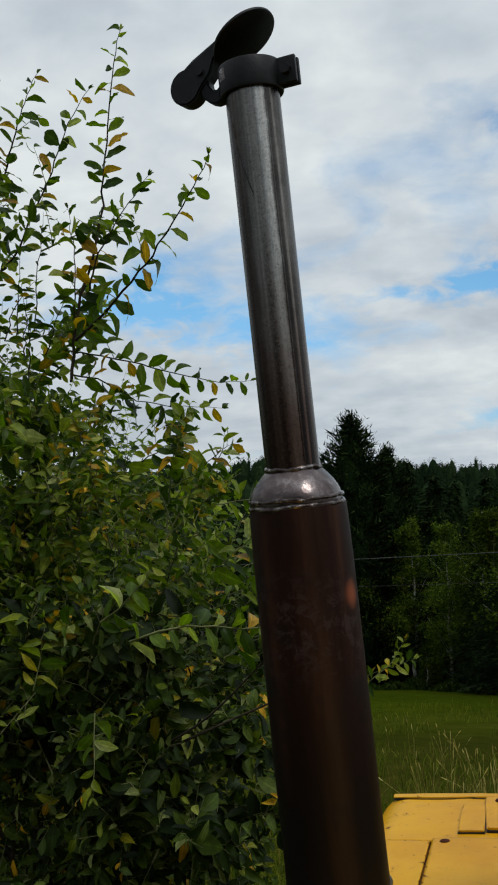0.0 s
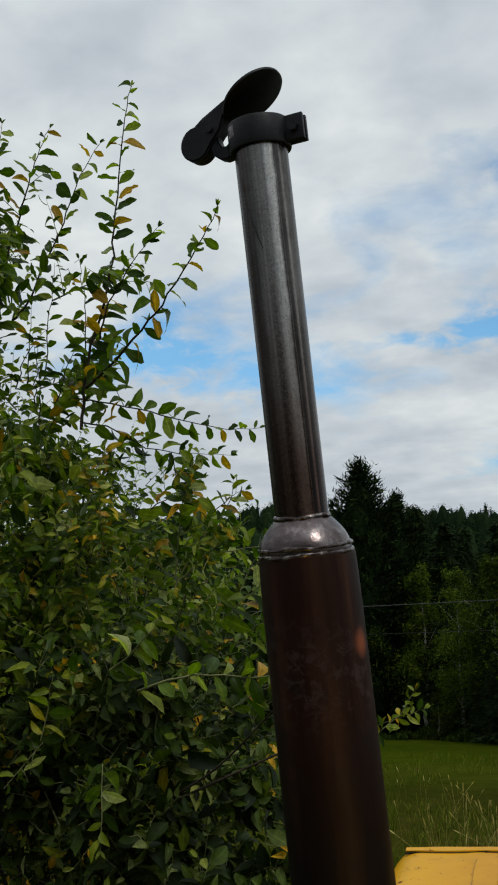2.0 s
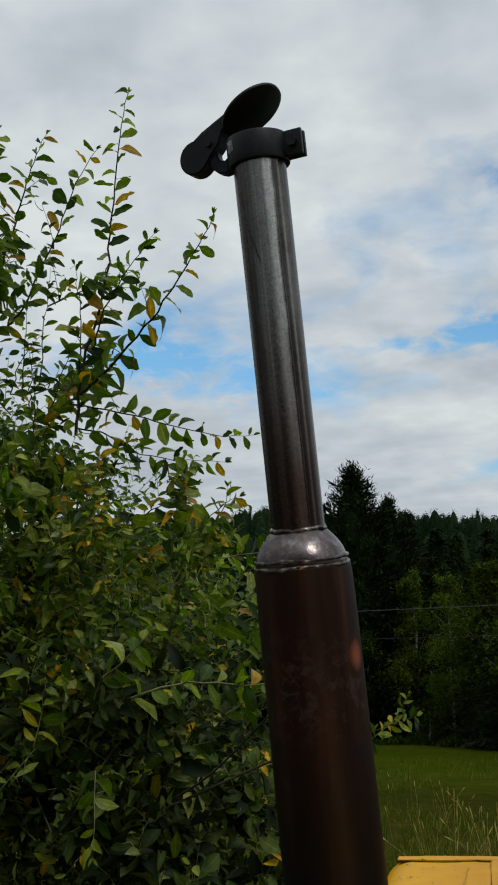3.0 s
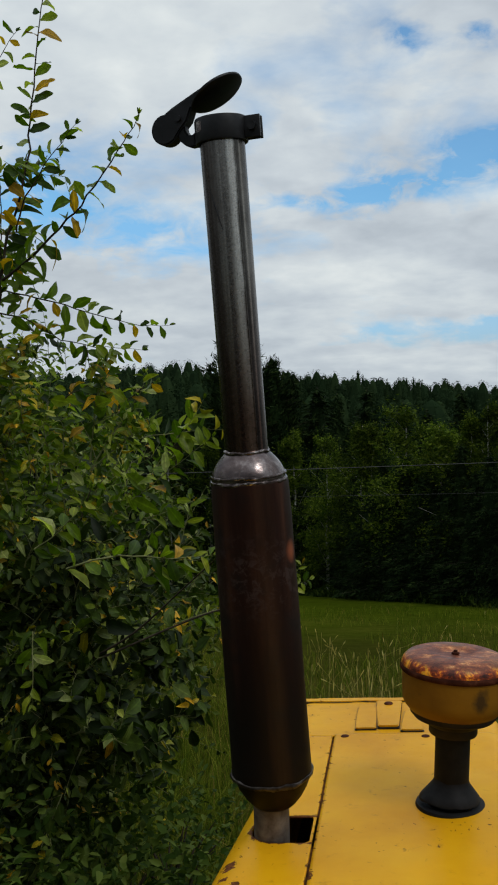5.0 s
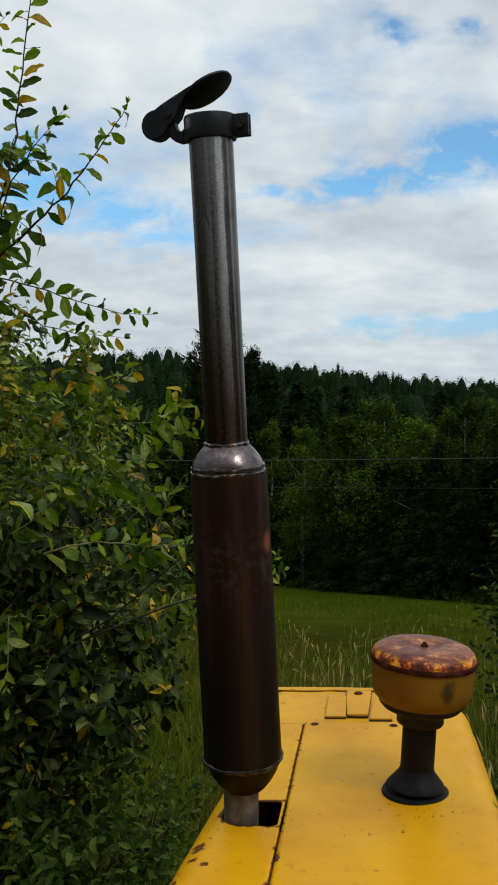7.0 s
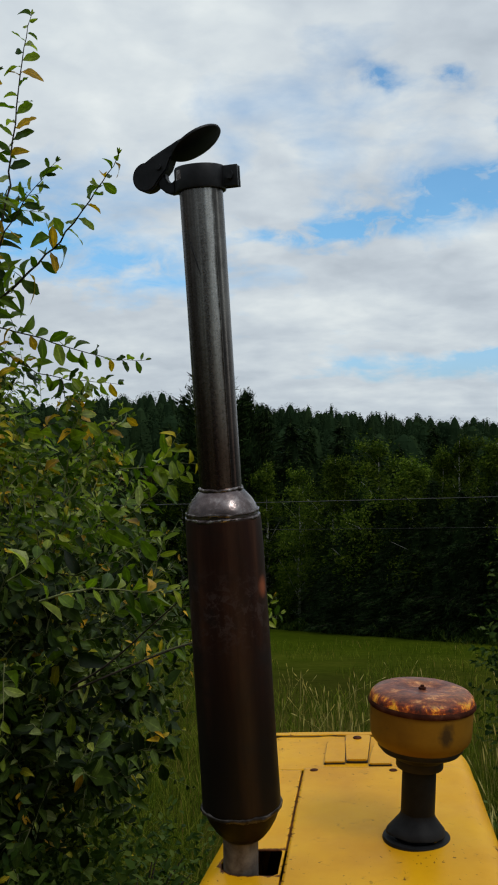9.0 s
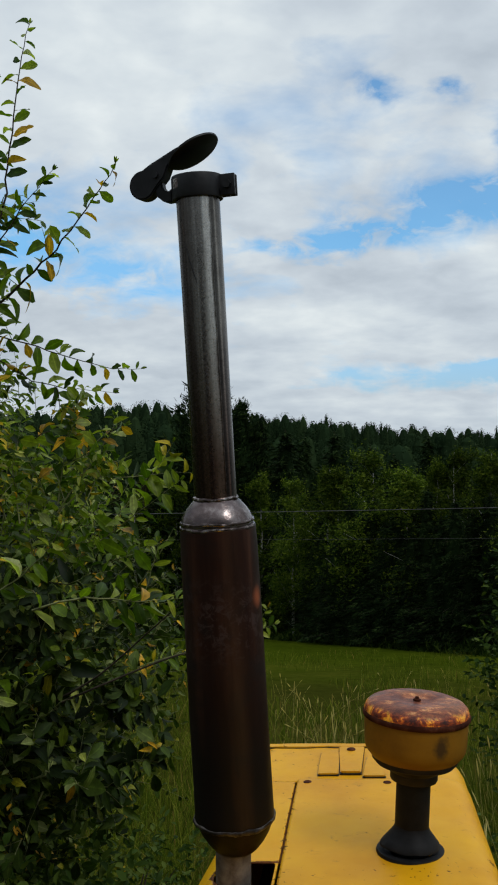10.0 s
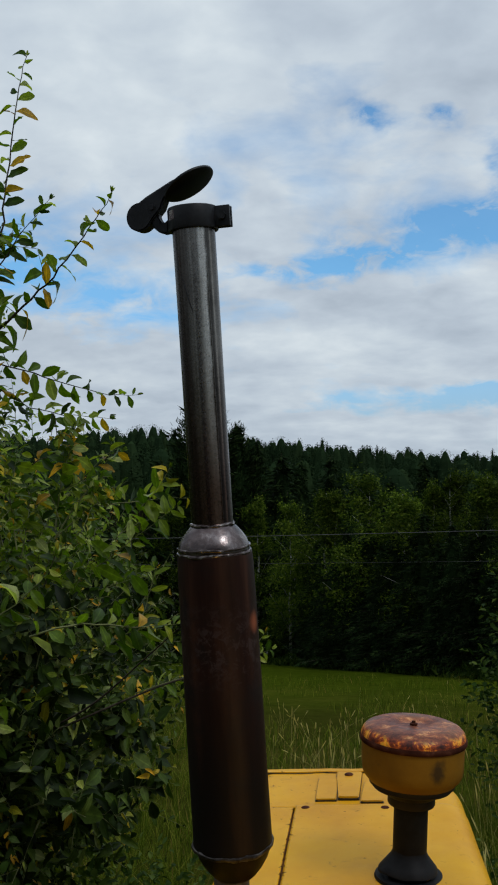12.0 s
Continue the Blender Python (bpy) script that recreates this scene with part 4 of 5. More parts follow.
part("bottom_plate", lathe([(0.030, 0.190), (0.060, 0.190), (0.0790, 0.194), (0.0815, 0.197), (0.0815, 0.202), (0.0865, 0.203), (0.0870, 0.209), (0.030, 0.209)], 56, 0.006, 4, closed=True), DARK, cleaner, "dark stepped bottom plate")
part("rim_band", lathe([(0.100, 0.293), (0.1065, 0.293), (0.1085, 0.296), (0.1085, 0.302), (0.1065, 0.305), (0.100, 0.305)], 64, 0.006, 7, closed=True), CAPRUST, cleaner, "rusty rolled rim")
lid = part("lid", lathe([(0.1060, -0.002), (0.1055, 0.005), (0.1025, 0.013), (0.0960, 0.020), (0.086, 0.0245), (0.074, 0.0268), (0.058, 0.0275), (0.040, 0.0268), (0.034, 0.024), (0.020, 0.023), (0.0, 0.023)], 64, 0.008, 9), LID, cleaner, "rusted orange and yellow lid")
lid.location = (0, 0, 0.304)
part("lid_bolt", lathe([(0.0, 0.020), (0.008, 0.020), (0.008, 0.027), (0.004, 0.028), (0.004, 0.032), (0.0, 0.033)], 6), CAPRUST, lid, "rusty nut")


# ---- plants ----
class Leaves:
    """Gathers many leaves, each an island of its own, into one mesh."""

    def __init__(self, seed):
        self.v, self.f, self.rib, self.r = [], [], [], random.Random(seed)

    def leaf(self, base, ahead, up, length, width, curl=0.15, spans=((0.14, 0.26), (0.37, 0.49), (0.63, 0.48), (0.86, 0.26))):
        """A folded, wavy-edged blade whose tip bends down and aside."""
        r = self.r
        ahead = ahead.normalized()
        side = ahead.cross(up)
        if side.length < 1e-4:
            side = Vector((1, 0, 0))
        side.normalize()
        up = side.cross(ahead)
        k, fold, twist, sickle = len(self.v), r.uniform(0.02, 0.22), r.uniform(-0.25, 0.25), r.uniform(-0.12, 0.12)
        p = lambda s, w, h: base + ahead * (s * length * (1 - 0.3 * abs(curl) * s)) + side * (w * width + sickle * s * s * length) + up * ((h - curl * s * s) * length)
        self.v.append(p(0, 0, 0))
        self.rib += [0.0]
        for s, w in spans:
            a, b = w * r.uniform(0.82, 1.08), w * r.uniform(0.82, 1.08)
            wave_a, wave_b = r.uniform(-0.05, 0.05), r.uniform(-0.05, 0.05)
            self.v += [p(s + r.uniform(-0.02, 0.02), -a, fold * w * 2 + twist * s * w + wave_a), p(s, 0, 0), p(s + r.uniform(-0.02, 0.02), b, fold * w * 2 - twist * s * w + wave_b)]
            self.rib += [1.0, 0.0, 1.0]
        self.v.append(p(1.0, r.uniform(-0.06, 0.06), 0))
        self.rib += [0.0]
        last, tip = k + 1 + 3 * (len(spans) - 1), k + 1 + 3 * len(spans)
        self.f += [(k, k + 2, k + 1), (k, k + 3, k + 2), (last, last + 1, tip), (last + 1, last + 2, tip)]
        for q in range(k + 1, last, 3):
            self.f += [(q, q + 1, q + 4, q + 3), (q + 1, q + 2, q + 5, q + 4)]

    def small(self, base, ahead, up, length, width):
        """A little folded leaf of two halves."""
        ahead = ahead.normalized()
        side = ahead.cross(up)
        side = side.normalized() if side.length > 1e-4 else Vector((1, 0, 0))
        up = side.cross(ahead)
        k = len(self.v)
        mid = base + ahead * length * 0.45 + up * length * 0.12
        self.v += [base, mid + side * width * 0.5, base + ahead * length, mid - side * width * 0.5]
        self.f += [(k, k + 1, k + 2), (k, k + 2, k + 3)]

    def clump(self, at, size, n=2):
        """A ragged little spray, for crowns far off."""
        r = self.r
        for _ in range(n):
            a = Vector((r.gauss(0, 1), r.gauss(0, 1), r.gauss(0, 0.7))).normalized()
            b = a.cross(Vector((r.gauss(0, 1), r.gauss(0, 1), r.gauss(0, 1)))).normalized()
            c = at + Vector((r.uniform(-1, 1), r.uniform(-1, 1), r.uniform(-1, 1))) * size * 0.5
            k = len(self.v)
            s = size * r.uniform(0.5, 1.0)
            self.v += [c - a * s * 0.6, c + b * s * 0.36 + a * s * 0.1, c + a * s * 0.6 - b * s * 0.25]
            self.f.append((k, k + 1, k + 2))

    def needles(self, at, way, size):
        """A narrow hanging spray of a conifer's bough."""
        r = self.r
        a = (way + Vector((r.gauss(0, 0.45), r.gauss(0, 0.45), r.gauss(-0.15, 0.3)))).normalized()
        b = a.cross(Vector((r.gauss(0, 1), r.gauss(0, 1), r.gauss(0, 1)))).normalized()
        k = len(self.v)
        self.v += [at - a * size * 0.35 + b * size * 0.13, at - a * size * 0.35 - b * size * 0.13, at + a * size * 0.65]
        self.f.append((k, k + 1, k + 2))

    def make(self, name, mat, parent, label=""):
        ob = raw(name, [tuple(q) for q in self.v], self.f, mat, parent, label, bool(self.rib))
        mark_ribs(ob.data, self.rib)
        return ob


def mark_ribs(me, rib):
    """Stores how far each point lies from its leaf's midrib."""
    if len(rib) == len(me.vertices):
        me.attributes.new("off_rib", "FLOAT", "POINT").data.foreach_set("value", rib)


def leaf_mesh(name, length, width, curl, mat):
    one = Leaves(int(curl * 1000) + int(width * 10000))
    one.leaf(Vector((0, 0, 0)), Vector((0, 1, 0)), Vector((0, 0, 1)), length, width, curl, ((0.08, 0.15), (0.20, 0.32), (0.34, 0.45), (0.50, 0.52), (0.66, 0.50), (0.81, 0.38), (0.93, 0.19)))
    me = bpy.data.meshes.new(name)
    me.from_pydata([tuple(q) for q in one.v], [], one.f)
    me.polygons.foreach_set("use_smooth", [True] * len(me.polygons))
    me.materials.append(mat)
    mark_ribs(me, one.rib)
    return me


def single_leaf_material():
    m = WILLOW.copy()
    m.name = "willow_leaf_single"
    t = m.node_tree
    geo = [k for k in t.nodes if k.type == "NEW_GEOMETRY"][0]
    for k in t.nodes:
        if k.type == "MATH" and k.operation == "LESS_THAN":
            k.inputs[1].default_value = 0.16
    info = t.nodes.new("ShaderNodeObjectInfo")
    for link in list(geo.outputs["Random Per Island"].links):
        t.links.new(info.outputs["Random"], link.to_socket)
    return m


ONE_LEAF = single_leaf_material()
LEAF_MESHES = [leaf_mesh("willow_leaf", 0.092, w, c, ONE_LEAF) for c, w in ((-0.25, 0.042), (0.05, 0.039), (0.22, 0.044), (0.38, 0.038), (0.6, 0.039), (0.30, 0.030), (0.1, 0.035), (0.85, 0.041), (-0.1, 0.033), (0.45, 0.034))]


def willow():
    r = random.Random(11)
    root = Vector((-1.35, 4.45, ground_z(-1.35, 4.45)))
    bush = thing("willow_bush", Matrix.Translation(root), "dense green willow bush with some yellowed leaves", "bush")
    wood_v, wood_f, twig_v, twig_f = [], [], [], []
    mass, turned, darkened, lightened = Leaves(12), Leaves(13), Leaves(14), Leaves(15)
    count = [0]
    at = lambda x, y, z: Vector((x, y, z + EYE)) - root

    def single(base, ahead, up, size):
        """One leaf as a piece of its own."""
        count[0] += 1
        ahead = ahead.normalized()
        side = ahead.cross(up).normalized()
        up = side.cross(ahead)
        ob = new("leaf", r.choice(LEAF_MESHES))
        ob.parent = bush
        turn = Matrix((side, ahead, up)).transposed().to_4x4()
        ob.matrix_basis = Matrix.Translation(base) @ turn @ Matrix.Diagonal((size * r.uniform(0.85, 1.2), size, size, 1))

    def dress(path, spacing, size, singles, spread=0.9, into=None, warm=0.0, lighter=0.35):
        """Leaves set alternately along a shoot, smaller at its tip."""
        s, total, k, run = 0.0, sum((b - a).length for a, b in zip(path, path[1:])), 0, 0
        walked = 0.0
        for a, b in zip(path, path[1:]):
            d = b - a
            while s < walked + d.length:
                base = a + d * ((s - walked) / max(d.length, 1e-6))
                ahead = d.normalized()
                out = ahead.cross(Vector((0, 1, 0))) * (1 if k % 2 else -1) + Vector((0, r.uniform(-1.2, 1.2), r.uniform(-0.3, 0.1)))
                way = ahead * r.uniform(0.25, 0.8) + out.normalized() * spread + Vector((0, 0, r.uniform(-0.35, 0.15)))
                tip = 1.0 - 0.42 * (s / total) ** 4
                up = Vector((r.gauss(0, 0.6), r.gauss(-0.75, 0.55), r.gauss(0.6, 0.5)))
                size_k = size * tip * (r.uniform(0.70, 1.15) if singles else r.choice((r.uniform(0.35, 0.8), r.uniform(0.6, 1.1))))
                run = run - 1 if run > 0 else r.choice((2, 3, 4)) if r.random() < warm * 0.4 else 0
                if singles and count[0] < 300:
                    single(base, way, up, size_k)
                else:
                    dry = run > 0
                    # outer leaves take the lightened colour, as if they caught the light
                    kind = turned if dry else lightened if s > 0.55 * total and r.random() < lighter else into or mass
                    long_k = size_k * (0.82 if dry else 1.0)
                    kind.leaf(base, way, up, 0.092 * long_k, 0.042 * long_k * r.uniform(0.65, 1.2), r.uniform(0.3, 1.0) if dry else r.choice((r.uniform(-0.1, 0.35), r.uniform(0.2, 0.8))))
                k += 1
                s += spacing * r.uniform(0.6, 1.4) * (0.55 + 0.45 * tip)
            walked += d.length
        if not singles:
            return
        for _ in range(3):
            mass.leaf(path[-1], (path[-1] - path[-2]).normalized() + Vector((r.uniform(-0.6, 0.6), r.uniform(-0.6, 0.6), 0.3)), Vector((0.2, -1, 0.3)), 0.03, 0.010, 0.1)

    def shoot(points, thick, spacing, size, singles=True, n=14, green=False):
        path = bend([at(*p) for p in points], n)
        path = [p + Vector((r.gauss(0, 0.006), r.gauss(0, 0.01), r.gauss(0, 0.006))) * (0.3 if green else 0.55) for p in path]
        tube_mesh(twig_v if green else wood_v, twig_f if green else wood_f, path, [thick * (1 - 0.8 * i / n) for i in range(n + 1)], 5)
        dress(path, spacing, size * (1.14 if green else 1.0), singles, warm=0.14 if green else 0.08, lighter=0.75 if green else 0.35)
        if n >= 18:                     # short side twigs on the lower half
            for k in range(2, n * 2 // 3, 4):
                way = Vector((r.uniform(-1, 1), r.uniform(-0.8, 0.8), r.uniform(0.2, 1.0))).normalized() * r.uniform(0.10, 0.24)
                twig = [path[k], path[k] + way * 0.5 + Vector((0, 0, 0.01)), path[k] + way]
                tube_mesh(twig_v, twig_f, twig, [0.0022, 0.0016, 0.0008], 4)
                dress(twig, spacing, size * 0.85, False)
        return path

    # the long shoots that stand out against the sky
    shoot([(-1.26, 4.35, 0.37), (-1.23, 4.35, 0.66), (-1.13, 4.36, 0.98), (-1.09, 4.36, 1.28), (-1.05, 4.37, 1.65), (-1.0, 4.37, 1.9)], 0.008, 0.036, 1.22, n=24)
    shoot([(-1.22, 4.3, 0.54), (-1.07, 4.2, 0.62), (-0.92, 4.11, 0.73), (-0.775, 4.01, 0.84), (-0.635, 3.92, 0.99), (-0.53, 3.82, 1.10)], 0.007, 0.036, 1.22, n=20)
    shoot([(-1.16, 4.33, 0.76), (-1.11, 4.3, 0.9), (-1.01, 4.28, 1.04), (-0.87, 4.25, 1.2)], 0.005, 0.032, 1.16)
    shoot([(-1.61, 4.45, 0.9), (-1.51, 4.42, 1.0), (-1.36, 4.4, 1.26), (-1.27, 4.38, 1.47), (-1.14, 4.35, 1.65)], 0.006, 0.034, 1.22, n=20)
    shoot([(-1.66, 4.4, 0.95), (-1.57, 4.4, 1.3), (-1.5, 4.38, 1.46), (-1.45, 4.37, 1.61), (-1.38, 4.35, 1.74)], 0.006, 0.031, 1.16, n=18)
    shoot([(-1.80, 4.5, 0.80), (-1.70, 4.45, 1.40), (-1.62, 4.4, 1.80)], 0.005, 0.031, 1.16)
    shoot([(-1.30, 4.4, 0.52), (-1.21, 4.4, 0.5), (-1.01, 4.39, 0.45), (-0.82, 4.38, 0.39), (-0.64, 4.36, 0.34), (-0.49, 4.35, 0.33)], 0.0045, 0.034, 1.16, n=18)
    shoot([(-1.25, 4.35, 0.40), (-1.13, 4.35, 0.37), (-0.98, 4.35, 0.28), (-0.8, 4.35, 0.24), (-0.62, 4.35, 0.23)], 0.004, 0.034, 1.16)
    shoot([(-0.87, 4.35, 0.25), (-0.84, 4.35, 0.13), (-0.79, 4.35, 0.05)], 0.003, 0.030, 1.04, n=8)
    shoot([(-1.25, 4.4, 0.60), (-1.25, 4.4, 0.93), (-1.27, 4.4, 1.14)], 0.004, 0.043, 0.92)
    shoot([(-0.97, 4.35, 0.02), (-0.84, 4.35, 0.08), (-0.73, 4.35, 0.14)], 0.003, 0.030, 1.10, n=8)
    shoot([(-0.80, 4.35, -0.10), (-0.65, 4.35, 0.03), (-0.56, 4.35, 0.08)], 0.003, 0.030, 1.10, n=8)
    # thin upright shoots that fill the crown, sky showing between them
    for i in range(6):
        x, z = r.uniform(-1.62, -1.25), r.uniform(0.25, 0.75)
        lean, tall = r.uniform(-0.05, 0.22), r.uniform(0.28, 0.55)
        shoot([(x, 4.4, z), (x + lean * 0.4, 4.4, z + tall * 0.5), (x + lean, 4.38 + r.uniform(-0.1, 0.1), z + tall)], 0.0035, 0.036, r.uniform(0.85, 1.15), False, 9)
    # sprays that hang out of the mass towards the tractor
    shoot([(-0.74, 3.28, -0.57), (-0.55, 3.25, -0.525), (-0.38, 3.22, -0.53), (-0.23, 3.2, -0.52)], 0.0042, 0.030, 0.92, True, 12, True)
    shoot([(-0.46, 4.2, -0.66), (-0.424, 4.2, -0.56), (-0.394, 4.2, -0.43)], 0.003, 0.030, 1.0, True, 8, True)
    shoot([(-0.46, 4.25, -0.17), (-0.394, 4.22, -0.10), (-0.33, 4.2, 0.0)], 0.003, 0.028, 1.0, True, 8, True)
    shoot([(-0.62, 4.2, -0.78), (-0.48, 4.15, -0.70), (-0.34, 4.1, -0.68)], 0.003, 0.030, 1.05, True, 8, True)
    shoot([(-0.50, 4.3, -1.0), (-0.09, 4.4, -0.90), (0.12, 4.45, -0.84)], 0.0022, 0.022, 0.72, True, 10, True)
    shoot([(-0.20, 4.3, -1.0), (0.01, 4.4, -0.86), (0.085, 4.45, -0.76)], 0.0022, 0.022, 0.66, True, 10, True)
    shoot([(-0.93, 3.6, -0.55), (-0.85, 3.57, -0.50), (-0.76, 3.53, -0.42), (-0.69, 3.5, -0.32)], 0.003, 0.030, 0.95, True, 10, True)
    shoot([(-0.66, 4.3, -0.44), (-0.53, 4.23, -0.34), (-0.41, 4.17, -0.25), (-0.29, 4.1, -0.16)], 0.003, 0.034, 1.16, True, 10, True)
    shoot([(-0.70, 4.5, -0.18), (-0.45, 4.52, -0.15), (-0.27, 4.55, -0.14)], 0.003, 0.034, 1.10, True, 10, True)
    shoot([(-0.70, 4.4, -0.05), (-0.62, 4.35, 0.05), (-0.60, 4.3, 0.12)], 0.003, 0.031, 1.10, True, 8, True)
    shoot([(-1.14, 3.5, -0.76), (-1.10, 3.5, -0.62), (-1.09, 3.48, -0.52)], 0.0025, 0.028, 0.88, True, 8, True)
    shoot([(-0.88, 3.35, -0.80), (-0.87, 3.3, -0.94), (-0.87, 3.28, -1.04)], 0.0025, 0.028, 0.85, True, 8, True)
    # bare dark stems that cross low down
    for a in ([(-0.75, 3.6, -0.98), (-0.55, 3.5, -0.85), (-0.35, 3.35, -0.66), (-0.22, 3.2, -0.53)], [(-0.70, 3.6, -0.97), (-0.31, 3.6, -0.81), (-0.10, 3.6, -0.76)]):
        path = bend([at(*p) for p in a], 12)
        tube_mesh(wood_v, wood_f, path, [0.005 * (1 - 0.6 * i / 12) for i in range(13)], 5)
    # the main stems
    for i in range(16):
        a = i / 15
        top = at(-2.6 + 1.6 * a + r.uniform(-0.15, 0.15), 4.7 + r.uniform(-0.4, 0.6), -0.15 + 0.45 * math.sin(math.pi * (1 - a) * 0.75) + r.uniform(-0.2, 0.2))
        foot_ = Vector((r.uniform(-0.35, 0.35), r.uniform(-0.25, 0.25), -0.05))
        mid = foot_.lerp(top, 0.5) + Vector((r.uniform(-0.15, 0.15), r.uniform(-0.15, 0.15), 0.15))
        path = bend([foot_, mid, top], 10)
        tube_mesh(wood_v, wood_f, path, [0.012 * (1 - 0.82 * k / 10) for k in range(11)], 6)
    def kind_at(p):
        """Low down, in uneven patches, leaves whose colour is darkened as by shade."""
        return darkened if p.z < -0.62 + 0.40 * noise.noise(p * 1.3) else None

    def bough(p, way, long, size, warm):
        """A leafy side branch: short shoots set along a bent stem."""
        a = at(*p)
        droop = Vector((r.uniform(-0.06, 0.06), 0, -0.10 * long))
        path = bend([a, a + way * long * 0.5 + Vector((0, 0, 0.05 * long)), a + way * long + droop], 7)
        tube_mesh(wood_v if long > 0.55 else twig_v, wood_f if long > 0.55 else twig_f, path, [0.0042 * (1 - 0.78 * i / 7) for i in range(8)], 5)
        high = p.z > -0.1
        gap = 0.034 if high else 0.029
        dress(path[2:], gap, size, False, into=kind_at(p), warm=warm, lighter=0.7 if p.z > -0.6 else 0.16)
        for i in range(1, 7):
            for _ in range(1 if r.random() < 0.45 else 2):
                off = Vector((r.gauss(0, 0.8), r.gauss(-0.15, 0.8), r.gauss(0.25, 0.6))).normalized()
                go = (way * 0.7 + off).normalized() * r.uniform(0.10, 0.26) * (1.15 - 0.09 * i)
                twig = [path[i], path[i] + go * 0.5 + Vector((0, 0, 0.012)), path[i] + go + Vector((0, 0, r.uniform(-0.03, 0.01)))]
                tube_mesh(twig_v, twig_f, twig, [0.0020, 0.0015, 0.0007], 3)
                dress(twig, gap, size * r.uniform(0.75, 1.1), False, into=kind_at(p), warm=warm, lighter=0.3 if p.z > -0.6 else 0.10)

    # the leafy front: boughs that spring outwards and upwards from each lobe's heart
    lobes = [((-1.75, 4.6, -1.05), (1.25, 0.95, 1.35), 170), ((-1.95, 4.6, -0.1), (0.78, 0.8, 0.62), 62), ((-1.02, 4.25, -0.55), (0.44, 0.60, 0.54), 58),
             ((-1.28, 4.4, -0.06), (0.38, 0.5, 0.26), 5), ((-1.08, 4.0, -1.30), (0.46, 0.6, 0.70), 48), ((-1.5, 3.75, -1.5), (0.8, 0.45, 0.8), 60),
             ((-1.72, 4.45, 0.55), (0.44, 0.4, 0.45), 8), ((-1.60, 4.45, 0.98), (0.42, 0.4, 0.42), 6), ((-1.45, 4.4, 0.22), (0.36, 0.4, 0.30), 3), ((-1.98, 4.5, 1.0), (0.34, 0.4, 0.55), 7), ((-1.50, 4.4, 0.45), (0.25, 0.35, 0.32), 2), ((-0.80, 3.95, -1.22), (0.30, 0.40, 0.45), 22)]
    for c, rad, number in lobes:
        for _ in range(number):
            d = Vector((r.gauss(0, 1), r.gauss(0, 1) - 0.35, r.gauss(0.15, 1))).normalized()
            k = r.uniform(0.30, 0.74)
            p = Vector((c[0] + d.x * rad[0] * k, c[1] + d.y * rad[1] * k, c[2] + d.z * rad[2] * k))
            if p.z + EYE < ground_z(p.x, p.y) + 0.1:
                continue
            way = (d * 0.75 + Vector((r.uniform(-0.3, 0.6), r.uniform(-0.5, 0.2), r.uniform(0.0, 0.9)))).normalized()
            long = r.uniform(0.35, 0.75) * min(1.0, 0.45 + 0.6 * min(rad))
            if p.z < -0.30 and noise.noise(p * 1.9 + Vector((0, 0, 7))) < 0.07:      # dark hollows between the boughs
                continue
            gold = 0.25 if -0.75 < p.z < 0.0 and p.x > -1.35 else 0.26 if noise.noise(p * 1.9 + Vector((4, 0, 0))) > 0.26 else 0.025
            bough(p, way, long, r.uniform(0.78, 1.08) * (1.15 if p.z > -0.1 else 1.12 if p.z > -0.6 else 1.38), gold)
    # the shaded heart and back of the bush, in single sprays
    # the lobe at x -3.0 is unseen, added to block light from the left
    backs = [((-1.75, 4.8, -1.05), (1.15, 0.75, 1.25), 420), ((-1.95, 4.75, -0.15), (0.70, 0.65, 0.50), 90), ((-1.10, 4.5, -0.60), (0.36, 0.45, 0.46), 60),
             ((-2.7, 4.6, -0.5), (0.7, 0.8, 1.0), 110), ((-3.0, 2.9, -0.5), (0.9, 1.4, 1.9), 520), ((-1.7, 5.2, -1.2), (1.25, 0.6, 1.35), 760),
             ((-1.4, 4.7, -1.5), (0.60, 0.5, 0.85), 160), ((-2.4, 6.3, -1.2), (1.9, 0.9, 1.9), 700), ((-1.8, 6.0, -1.7), (0.8, 0.7, 1.0), 100)]
    for c, rad, number in backs:
        for _ in range(number):
            d = Vector((r.gauss(0, 1), r.gauss(0, 1) - 0.25, r.gauss(0, 1))).normalized()
            k = r.uniform(0.35, 1.0) ** 0.6
            p = Vector((c[0] + d.x * rad[0] * k, c[1] + d.y * rad[1] * k, c[2] + d.z * rad[2] * k))
            if p.z + EYE < ground_z(p.x, p.y) + 0.1:
                continue
            way = (d * 0.8 + Vector((r.uniform(-0.6, 0.6), r.uniform(-0.6, 0.4), r.uniform(-0.2, 0.9)))).normalized()
            long = r.uniform(0.16, 0.40)
            a = at(*p)
            path = [a, a + way * long * 0.5 + Vector((0, 0, 0.01)), a + way * long + Vector((r.uniform(-0.03, 0.03), 0, r.uniform(-0.05, 0.03)))]
            tube_mesh(twig_v, twig_f, path, [0.0024, 0.0018, 0.0008], 3)
            dress(path, 0.036, r.uniform(0.8, 1.25), False, into=kind_at(p), warm=0.03, lighter=0.0)
    tagged(raw("branch_mass", [tuple(q) for q in wood_v], wood_f, BARK, bush, "thin grey-brown stems", True), kind="stuff")
    tagged(raw("twig_mass", [tuple(q) for q in twig_v], twig_f, GREEN_TWIG, bush, "thin green twigs", True), kind="stuff")
    tagged(darkened.make("lower_foliage", DARKENED, bush, "green leaves low down, shade painted into their colour"), kind="stuff")
    tagged(lightened.make("young_leaves", LIGHTENED, bush, "pale leaves at the shoot tips, light painted into their colour"), kind="stuff")
